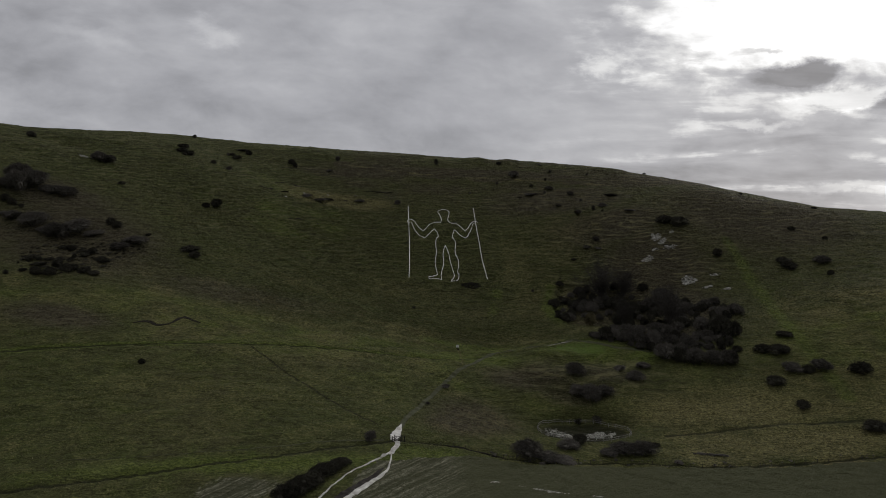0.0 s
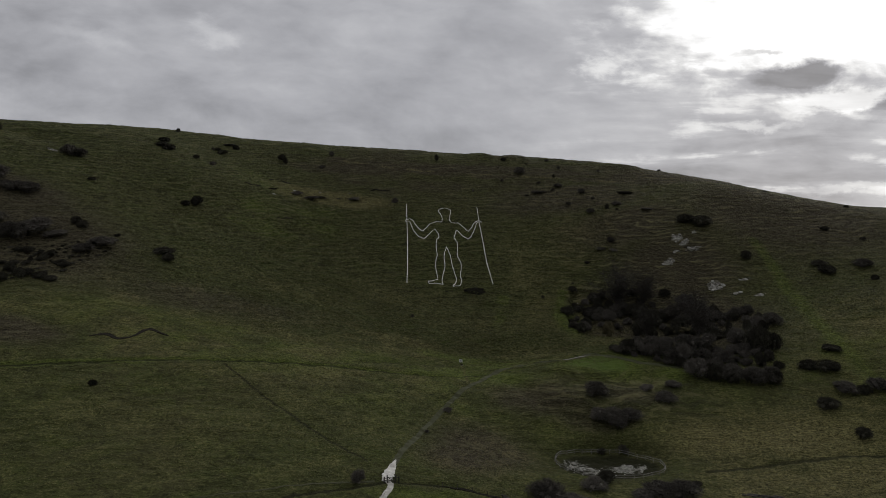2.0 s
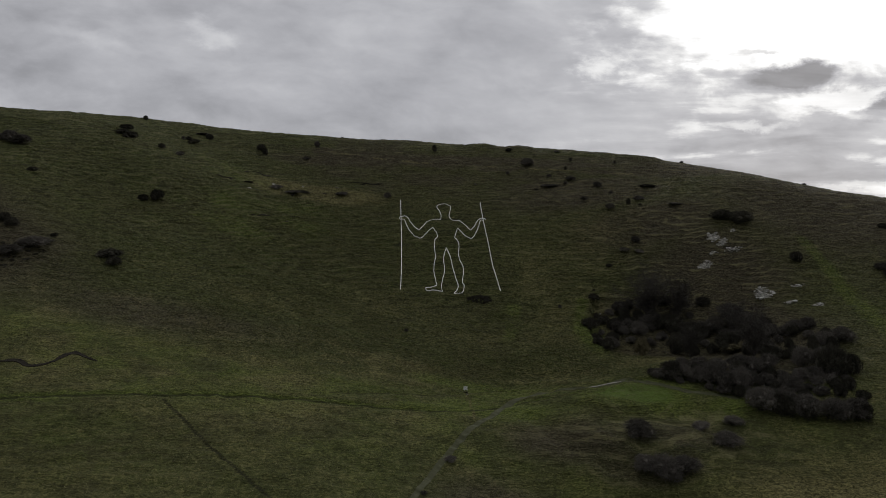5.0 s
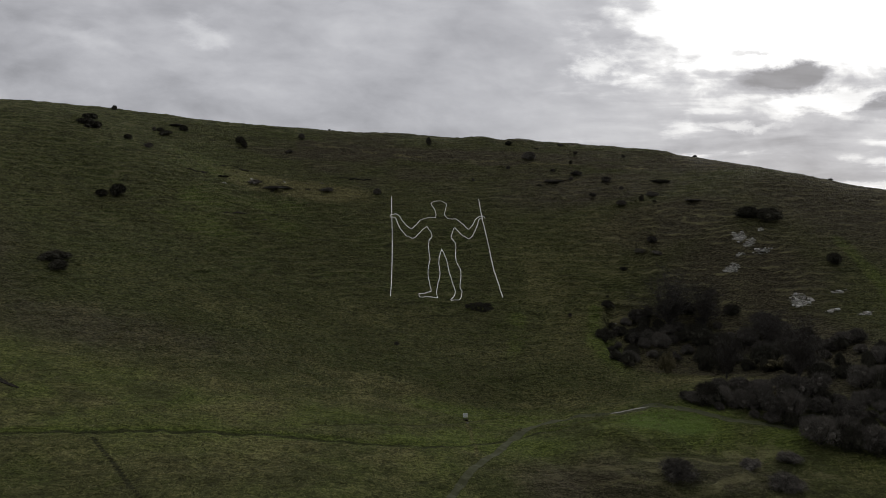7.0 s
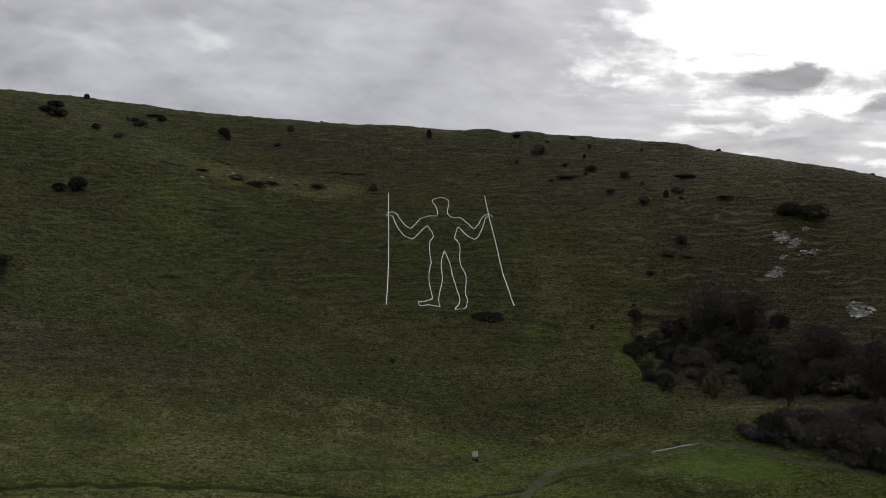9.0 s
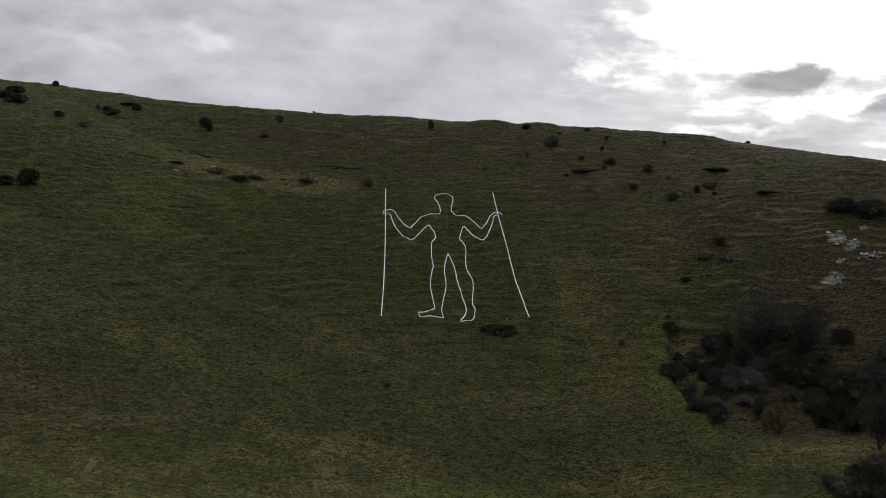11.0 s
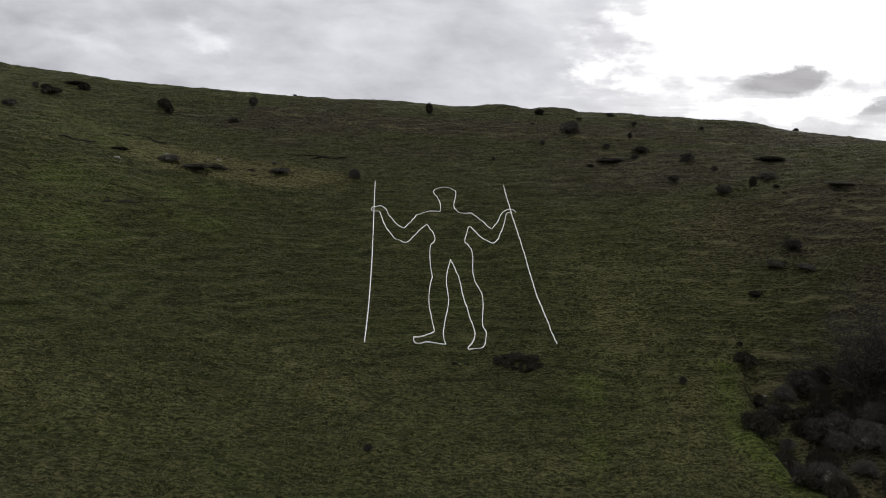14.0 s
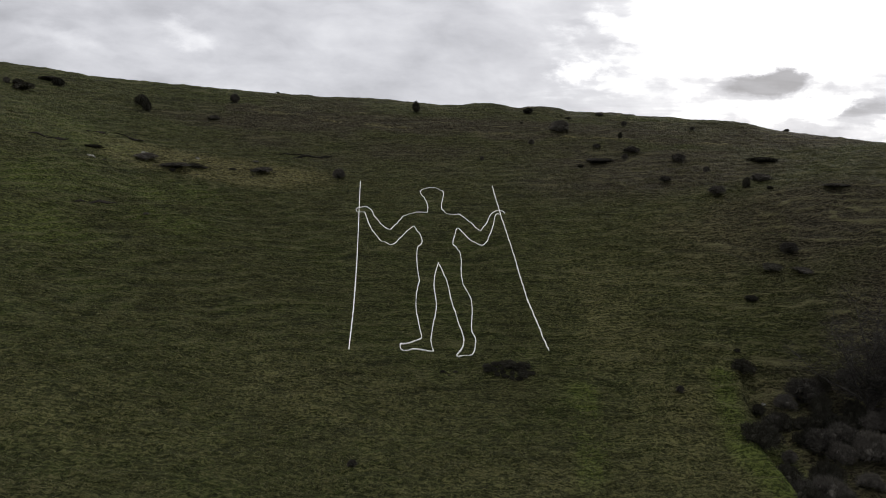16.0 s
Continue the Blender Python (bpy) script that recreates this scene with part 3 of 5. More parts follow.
    for spot in ((-60, 61, 24, 7, 8), (-76, 54, 9, 4, 20), (-74, 56, 8, 4, 10), (36, -70, 8, 3, 20), (-40, -95, 40, 8, 0), (20, -30, 50, 10, 0), (-60, -30, 40, 12, 0), (70, -110, 30, 10, 0), (-70, -130, 40, 14, 0), (-30, -115, 30, 14, -20), (22, -115, 18, 10, 0), (-20, -12, 30, 14, 0), (10, -130, 20, 8, 0), (85, -110, 30, 14, 0), (100, -125, 30, 8, 0), (44, -20, 22, 34, 0), (60, 20, 25, 30, 0), (34, 10, 16, 26, 0), (30, -84, 14, 5, 0)):
        straw = np.maximum(straw, (1.7 if spot[1] > 40 else 0.75 if spot[0] > 30 and spot[1] < -90 else 0.45 if spot[0] > 30 else 0.34) * patch(x, y, *spot))
    # lower meadows: greener, and paler to paint in skylight, but for the brown banks
    banks = np.clip(1.2 * brown + 0.5 * patch(x, y, 46, -92, 22, 6) + 0.2 * patch(x, y, 44, -78, 24, 9) + patch(x, y, PIT[0], PIT[1], 12, 9), 0, 1)
    sunk = 0.5 + 0.5 * np.clip((y + 112) / 18, 0, 1)
    sunk = np.maximum(sunk, 0.8 * np.clip((x + 5) / 15, 0, 1))
    low = sunk * (1 - 0.85 * banks)
    tan = np.clip((x - 48) / 14, 0, 1) * np.clip((-92 - y) / 8, 0, 1)
    lush = np.maximum(lush, 0.55 * (1 - 0.8 * tan) * (1 - 0.65 * patch(x, y, 44, -82, 28, 13)) * low * np.clip((-62 - y) / 12, 0, 1) * np.clip(0.62 + 0.35 * lattice(x / 13, y / 9, 21) + 0.3 * lattice(x / 5, y / 4, 22), 0, 1))
    for spot in ((44, -75.4, 10.5, 6.5, -10), (11, -68.5, 9, 4.2, 30), (4, -75.5, 9, 4.4, 30), (-8, -83, 10, 2.4, 20)):
        lush = np.maximum(lush, (2.2 if spot[0] > 30 else 0.9) * patch(x, y, *spot))
    lush = np.maximum(lush, 0.8 * np.clip(1.5 - way_distance(x, y, TROD_MAIN) / 1.5, 0, 1))
    straw = np.maximum(straw, np.maximum(0.55 * low, 0.62 * tan) * np.clip((-38 - y) / 16, 0, 1) * np.clip(0.7 + 0.4 * lattice(x / 11, y / 8, 23) + 0.3 * lattice(x / 4, y / 3, 24), 0, 1))
    straw *= (1 - patch(x, y, 84, -40, 24, 30)) * (1 - 0.9 * patch(x, y, 84, 2, 26, 26))
    straw = np.maximum(straw, 0.6 * np.clip(1.5 - way_distance(x, y, TERRACE) / 0.9, 0, 1) * np.clip(0.7 + 0.9 * lattice(x / 7, y / 3, 44), 0, 1))
    straw = np.maximum(straw, 1.0 * patch(x, y, 61, -53, 13, 8))
    straw = np.maximum(straw, 0.8 * np.clip(1.5 - way_distance(x, y, SPUR) / 0.4, 0, 1))
    lush *= np.clip(way_distance(x, y, SPUR) / 0.5, 0.3, 1)
    pit = np.clip(1.6 * patch(x, y, PIT[0], PIT[1], 12, 9), 0, 1)
    lush *= 1 - 0.9 * pit
    straw *= 1 - 0.8 * pit
    fx, fy = x + 1.5 * lattice(x / 9, y / 9, 31), y + 0.6 * lattice(x / 5, y / 5, 32)
    field = np.where((fy < np.interp(x, [p[0] for p in FIELD_EDGE], [p[1] for p in FIELD_EDGE])) & (fx > -14 + (y + 154) * 0.35), 1.0, 0.0)
    field = np.maximum(field, patch(x, y, -40, -171, 9, 5, 20))
    chalk = 0.92 * patch(x, y, PIT[0] - 6.5, PIT[1] + 0.8, 4.8, 4.4)
    chalk = np.maximum(chalk, 0.85 * patch(x, y, PIT[0] + 4.5, PIT[1] + 1.2, 5.6, 4.0))
    chalk = np.maximum(chalk, 0.74 * np.clip(1.4 - way_distance(x, y, FIELD_WAY) / 0.5, 0, 1))
    for spot in CHALK_SCARS:
        chalk = np.maximum(chalk, 1.05 * patch(x, y, *spot))
    return np.stack([trod_shade, lush, brown, treads(x, y)], -1), np.stack([field, chalk, straw, flank(x, y)], -1)


# chalk showing through the turf: x, y, half width, half depth
CHALK_SCARS = [(49.5, -10.6, 0.8, 0.4), (47.2, -14.5, 0.6, 0.3), (95.2, 9, 2.4, 2.2), (97.5, 6, 2.0, 1.0), (99.6, 2.2, 3.2, 1.2), (88.5, -1, 2.6, 1.4), (100.6, -19, 3.4, 2.6), (70.6, -10, 1.6, 0.8), (102.8, 10.2, 1.2, 0.7),
               (-83.7, 44, 1.2, 0.7), (-77.3, 59, 0.9, 0.8), (-66, 66, 0.6, 0.5), (112, -18, 2.2, 0.8), (106, -25, 2.0, 0.7), (112, -30, 2.2, 1.0), (93, 3, 1.6, 0.7), (-172, 15, 2.5, 0.7)]


def mesh_object(name, verts, faces, material, smooth=False, parent=None, label=""):
    data = bpy.data.meshes.new(name)
    data.from_pydata(verts, [], faces)
    data.materials.append(material)
    if smooth:
        data.polygons.foreach_set("use_smooth", [True] * len(data.polygons))
    data.update()
    ob = new(name, data)
    if parent:
        ob.parent = parent
    return tagged(ob, label) if label else ob


def part(name, bm, material, parent, label=""):
    data = bpy.data.meshes.new(name)
    bm.to_mesh(data)
    bm.free()
    data.materials.append(material)
    ob = new(name, data)
    ob.parent = parent
    return tagged(ob, label) if label else ob


def steps(*runs):
    out = [runs[0][0]]
    for start, stop, step in runs:
        count = max(1, round((stop - start) / step))
        out += [start + (stop - start) * (k + 1) / count for k in range(count)]
    return np.array(out)


def build_ground():
    xs = steps((-3000, -800, 200), (-800, -300, 40), (-300, -205, 6), (-205, -110, 0.9), (-110, 110, 0.6), (110, 190, 0.9), (190, 300, 6), (300, 800, 40), (800, 3000, 200))
    ys = steps((-2500, -700, 200), (-700, -330, 30), (-330, -185, 5), (-185, -150, 0.9), (-150, 75, 0.6), (75, 140, 0.9), (140, 260, 4), (260, 500, 30), (500, 3000, 200))
    gx, gy = np.meshgrid(xs, ys)
    z = land(gx, gy)
    z = z - np.clip(np.abs(gx) - 260, 0, None) * 0.05 - np.clip(gy - 420, 0, 600) * 0.08
    count = gx.size
    data = bpy.data.meshes.new("ground")
    data.vertices.add(count)
    data.vertices.foreach_set("co", np.stack([gx, gy, z], -1).astype(np.float32).ravel())
    w, h = len(xs), len(ys)
    a = (np.arange(h - 1)[:, None] * w + np.arange(w - 1)[None]).ravel()
    quads = np.stack([a, a + 1, a + w + 1, a + w], -1).astype(np.int32)
    data.loops.add(quads.size)
    data.loops.foreach_set("vertex_index", quads.ravel())
    data.polygons.add(len(quads))
    data.polygons.foreach_set("loop_start", np.arange(0, quads.size, 4, dtype=np.int32))
    data.polygons.foreach_set("use_smooth", np.ones(len(quads), bool))
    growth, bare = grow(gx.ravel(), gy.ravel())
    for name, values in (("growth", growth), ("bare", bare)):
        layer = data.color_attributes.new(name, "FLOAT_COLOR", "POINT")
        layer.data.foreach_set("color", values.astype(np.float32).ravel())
    data.update()
    data.validate()
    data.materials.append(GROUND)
    ob = new("ground", data)
    tagged(ob, "rough winter downland turf with sheep terraces rising to a ridge", "ground", kind="structure")


build_ground()


def smooth_line(points, step=0.5):
    """A curve through the corners, cut into even steps."""
    p = np.array(points, float)
    p = np.vstack([2 * p[0] - p[1], p, 2 * p[-1] - p[-2]])
    out = []
    for k in range(1, len(p) - 2):
        a, b, c, d = p[k - 1 : k + 3]
        count = max(2, int(np.linalg.norm(c - b) / step))
        for t in np.arange(count) / count:
            out.append(0.5 * (2 * b + (c - a) * t + (2 * a - 5 * b + 4 * c - d) * t * t + (3 * b - a - 3 * c + d) * t**3))
    return np.array(out + [p[-2]])


def ribbon(line, width, lift, skirt, seed=0, uneven=0.30, join=False):
    """A raised strip laid over the ground: vertices and faces. width: number, or one for each end."""
    q = smooth_line(line)
    along = np.gradient(q, axis=0)
    along /= np.linalg.norm(along, axis=1, keepdims=True) + 1e-9
    side = np.stack([-along[:, 1], along[:, 0]], -1)
    rng = np.random.default_rng(seed)
    wide = np.interp(np.linspace(0, 1, len(q)), np.linspace(0, 1, len(np.atleast_1d(width))), np.atleast_1d(width))
    half = wide[:, None] / 2 * (1 + uneven * rng.uniform(-1, 1, (len(q), 1)))
    verts, faces = [], []
    for s, up in ((1, -skirt), (1, lift), (0, lift), (-1, lift), (-1, -skirt)):
        e = q + s * side * half
        verts.append(np.column_stack([e, land(e[:, 0], e[:, 1]) + up]))
    n = len(q)
    for r in range(4):
        for k in range(n - 1):
            faces.append((r * n + k, r * n + k + 1, (r + 1) * n + k + 1, (r + 1) * n + k))
    faces += [tuple(r * n for r in range(5))[::-1], tuple(r * n + n - 1 for r in range(5))]
    return np.concatenate(verts).tolist(), faces


def strips(name, lines, width, lift, skirt, material):
    verts, faces = [], []
    for k, line in enumerate(lines):
        v, f = ribbon(line, width[k] if name == "chalk_figure" else width, lift, skirt, k, 0.30 if LIMEWASH == material else 0.12)
        faces += [tuple(i + len(verts) for i in face) for face in f]
        verts += v
    return mesh_object(name, verts, faces, material)


# ---- ways ----
tagged(strips("gravel_path", [PATH_UP], [1.4, 1.1, 1.2, 1.6, 1.6, 1.3, 0.9], 0.04, 0.3, GRAVEL), "narrow grey trodden gravel path across the grass", "path", kind="structure")
tagged(strips("chalk_track", [CHALK_FORK], [0.5, 1.1, 1.2, 1.0, 0.36, 0.33, 0.31, 0.31, 0.31, 0.31], 0.08, 0.3, CHALKWAY), "pale worn chalk footpath below the gate", "path", kind="structure")
tagged(strips("chalk_lane", [CHALK_LANE], [0.25, 0.3, 0.7, 1.2, 1.3, 1.3, 1.3], 0.08, 0.3, CHALKWAY), "pale worn chalk lane beside the ploughed field", "path", kind="structure")
tagged(strips("chalk_apron", [[(-11.0, -133.6), (-11.7, -138), (-12.2, -142.2)]], [0.3, 1.2, 1.7, 2.4, 1.6], 0.14, 0.3, CHALKWAY), "bare white chalk worn wide behind the gate", "path", kind="structure")
tagged(strips("side_track", [SIDE_TRACK], [0.12, 0.12, 0.16, 0.3, 0.5], 0.05, 0.3, GRAVEL), "thin pale footpath along the bank", "path", kind="structure")
tagged(strips("field_verge", [[(-13.1, -157), (-14.4, -160.6), (-16.6, -164.6), (-19.4, -169.6), (-21.6, -174)]], [0.3, 1.5, 2.0, 2.2], 0.06, 0.3, PLOUGH), "dark bare soil verge beside the chalk lane", "path", kind="structure")
# dark strip added for the shadow at the foot of the bank
tagged(strips("bank_lip", [BANK[6:9]], [0.2, 0.6, 0.9, 0.5, 0.2], 0.16, 0.4, SOIL_SHADE), "dark strip laid as shade below the field bank", "bank", kind="structure")
# dark strips that stand for the shadow of the overhanging turf
for k, scar in enumerate((SCAR, SCAR_B, SCAR_C, SCAR_D, SCAR_E, SCAR_F, SCAR_G)):
    tagged(strips("turf_scar", [scar], [0.3, 1.1, 0.5, 1.2, 0.3] if k == 0 else [0.1, 0.7, 0.35, 0.8, 0.1], 0.14, 0.4, SOIL_SHADE), "dark strip for the shade under slipped overhanging turf", "earth scar", kind="structure")
tagged(strips("puddled_chalk", [CHALK_WET], [0.05, 0.14, 0.24, 0.26, 0.22, 0.05], 0.08, 0.3, RUT), "pale wet chalk rut in the path", "path", kind="structure")

# ---- the hill figure ----
STAFF_A = [
    (-22.1, 65.7), (-21.5, 58.1), (-19.2, 30), (-18.1, 13), (-17.5, 0),
]
STAFF_B = [
    (13.4, 62), (14, 45.3), (14.9, 32.7), (15.9, 18), (16.9, 9.8), (17.8, 1.8),
]
HEAD = [
    (-4, 48.2), (-3.8, 51.6), (-4.7, 56.5), (-5.8, 59.4), (-5.5, 61.3), (-4.6, 61.8), (-2.8, 62.3), (-1.1, 61.8),
    (0.1, 60.3), (0.3, 58.4), (-0.1, 55), (-0.4, 52.1), (-0.2, 50.1), (0.4, 48.7),
]
ARM_B = [
    (0.4, 48.7), (1.2, 47.7), (2.5, 47.1), (3.9, 47.1), (5.1, 45.5), (6.3, 43.5), (7.5, 40.9), (8.5, 39.4),
    (9.2, 40.8), (10.4, 43.2), (11.5, 46.5), (12.6, 47.9), (13.6, 48.3), (14.7, 47.7), (15, 46.7),
]
SIDE_B = [
    (13.8, 46.3), (13.1, 46.4), (12.4, 45), (11.7, 41.6), (10.5, 37.7), (9.4, 34.8), (8.4, 33.9), (7.4, 34.5),
    (6, 36.1), (4.5, 38.6), (3.4, 40.7), (2.9, 40.2), (2.4, 37.7), (1.9, 34.8), (2.6, 33.2), (3.2, 31.7),
    (3.5, 29.1), (3.3, 25.6), (3.3, 23), (3.5, 20.9),
]
LEG_B = [
    (3.5, 20.9), (4.3, 18.7), (4.8, 17.1), (4.9, 13.9), (4.5, 9.6), (4.5, 7.5), (5, 6.3), (4.9, 4.6),
    (4.6, 3), (4.1, 1.9), (2.9, 1.5), (1.6, 1), (1.4, 1.6), (2.1, 2.7), (2.7, 4.3), (2.8, 6.5),
    (2.1, 9.8), (1.4, 13.6), (0.8, 16.8), (0.4, 20.5), (-0.1, 23.1), (-1.4, 27.3),
]
LEG_A = [
    (-1.5, 27.8), (-1.7, 26.8), (-2.3, 23.7), (-2.5, 20), (-2.1, 15.3), (-2.3, 12.1), (-2.8, 8.9), (-3.2, 5.6),
    (-3.1, 3.9), (-2.8, 2.3), (-4.5, 2.3), (-6, 2.3), (-8.2, 1.7), (-8.7, 2.8), (-8.4, 3.4), (-6.7, 3.9),
    (-5.1, 5.6), (-4.9, 6.1), (-5.3, 8.3), (-5.9, 12.1), (-6.1, 14.8), (-6, 18.5), (-5.5, 21.6),
]
SIDE_A = [
    (-5.5, 21.6), (-5.8, 24.2), (-6.1, 27.3), (-6.2, 31.3), (-6, 33.4), (-5.3, 34.4), (-5.1, 35.9), (-5.5, 37.9),
    (-6, 39.3), (-6.7, 40.8), (-7.3, 41.8), (-8.4, 40.3), (-9.7, 37.8), (-11.1, 35.2), (-12.1, 34.1), (-13, 34.6),
    (-14.7, 36), (-16.6, 39.3), (-18.1, 43.7), (-19.2, 47.5), (-20.3, 47.9),
]
ARM_A = [
    (-4, 48.2), (-6.9, 48.2), (-8.2, 47.7), (-9.6, 46.7), (-10.7, 44.1), (-11.8, 41.6), (-12.7, 40.1), (-14.1, 41.5),
    (-15.9, 44.3), (-17.2, 47.2), (-18.1, 49.6), (-19.3, 50.4), (-20.5, 49.8), (-21.5, 48.8), (-20.8, 47.8), (-19.9, 47.9),
]
tagged(strips("chalk_figure", [HEAD[:5], ARM_B[3:], SIDE_B, LEG_B, LEG_A, SIDE_A, ARM_A[2:], HEAD[8:] + ARM_B[1:4], HEAD[4:9], ARM_A[:3]], [0.18] * 8 + [0.11] * 2, 0.13, 0.3, LIMEWASH), "giant white outline hill figure laid on the steep turf", "hill figure")
for staff in (STAFF_A, STAFF_B):
    tagged(strips("chalk_staff", [staff], 0.20, 0.13, 0.3, LIMEWASH), "long straight white staff line laid on the steep turf", "hill figure", "staves of the figure")

# ---- shrubs and trees ----
def tube(verts, faces, path, radii, sides=5):
    """A tapered limb along a path."""
    start = len(verts)
    for k, (p, r) in enumerate(zip(path, radii)):
        ahead = (path[min(k + 1, len(path) - 1)] - path[max(k - 1, 0)]).normalized()
        u = ahead.orthogonal().normalized()
        v = ahead.cross(u)
        for s in range(sides):
            a = 2 * math.pi * s / sides
            verts.append(p + (u * math.cos(a) + v * math.sin(a)) * r)
    for k in range(len(path) - 1):
        for s in range(sides):
            a, b = start + k * sides + s, start + k * sides + (s + 1) % sides
            faces.append((a, b, b + sides, a + sides))
    faces.append(tuple(start + (len(path) - 1) * sides + s for s in range(sides)))


def limb(rng, start, way, length, bits=5, droop=0.0, wander=0.25):
    path = [start.copy()]
    way = way.normalized()
    for _ in range(bits):
        way = (way + Vector((rng.uniform(-1, 1), rng.uniform(-1, 1), rng.uniform(-0.6, 0.9) - droop)) * wander).normalized()
        path.append(path[-1] + way * length / bits)
    return path


def unit_ball():
    bm = bmesh.new()
    bmesh.ops.create_icosphere(bm, subdivisions=2, radius=1.0)
    out = [v.co.copy() for v in bm.verts], [tuple(v.index for v in f.verts) for f in bm.faces]
    bm.free()
    return out


BALL = unit_ball()


def crown_lobes(rng, count, wide, high, spread=0.74):
    """Lobes of an uneven domed crown: centre and radii."""
    out = [(Vector((0, 0, high * 0.36)), Vector((wide * 0.27, wide * 0.27, high * 0.48)))]
    for k in range(count):
        a = 2.4 * k + rng.uniform(-0.5, 0.5)
        r = wide * 0.5 * spread * math.sqrt((k + 0.6) / count) * rng.uniform(0.85, 1.12)
        size = wide * rng.uniform(0.11, 0.215)
        tall = size * rng.uniform(0.85, 1.15)
        z = max((high - tall) * (1 - 0.85 * (r / (wide * 0.5)) ** 2) * rng.uniform(0.72, 1.0), tall * 0.5)
        out.append((Vector((r * math.cos(a), r * math.sin(a), z)), Vector((size, size, tall))))
    return out


def dense(rng, verts, faces, lobes, shrink):
    """The close inner growth of each lobe."""
    for c, r in lobes:
        shift = Vector((rng.uniform(0, 40), rng.uniform(0, 40), rng.uniform(0, 40)))
        k = len(verts)
        for p in BALL[0]:
            q = p * shrink * (1 + 0.55 * noise.noise(p * 1.9 + shift) + 0.25 * noise.noise(p * 4.5 + shift))
            verts.append(c + Vector((q.x * r.x, q.y * r.y, q.z * r.z)))
        faces += [tuple(i + k for i in f) for f in BALL[1]]


def sprigs(rng, verts, faces, lobes, count, length, width, lift):
    """Twigs or leaf sprays that stand out of the crown's surface."""
    made = 0
    while made < count:
        c, r = lobes[rng.randrange(len(lobes))]
        d = Vector((rng.gauss(0, 1), rng.gauss(0, 1), rng.gauss(0.25, 1))).normalized()
        p = c + Vector((d.x * r.x, d.y * r.y, d.z * r.z)) * rng.uniform(0.72, 1.02)
        if p.z < -0.2 or any(sum(((p - o)[i] / q[i]) ** 2 for i in range(3)) < 0.55 for o, q in lobes):
            continue
        way = (d + Vector((rng.gauss(0, 0.55), rng.gauss(0, 0.55), rng.gauss(lift, 0.45)))).normalized()
        side = way.cross(d + Vector((rng.gauss(0, 0.4), rng.gauss(0, 0.4), rng.gauss(0, 0.4)))).normalized()
        shard(verts, faces, p, way, side, rng.uniform(*length), rng.uniform(*width))
        made += 1


def shard(verts, faces, p, way, side, length, width):
    k = len(verts)
    verts += [p - side * width, p + side * width, p + way * length]
    faces.append((k, k + 1, k + 2))


# how each kind grows: lobes, width, height, inner growth, sprigs, their length and width, how much they point up, stems
GROWTH = {
    "gorse": (14, 5.0, 2.45, 0.60, 3900, (0.20, 0.68), (0.016, 0.042), 0.30, 4),
    "thorn": (13, 5.0, 3.4, 0.56, 5200, (0.26, 0.95), (0.012, 0.032), 0.45, 6),
    "ivy": (14, 5.2, 4.8, 0.74, 3800, (0.16, 0.36), (0.045, 0.090), 0.25, 5),
}


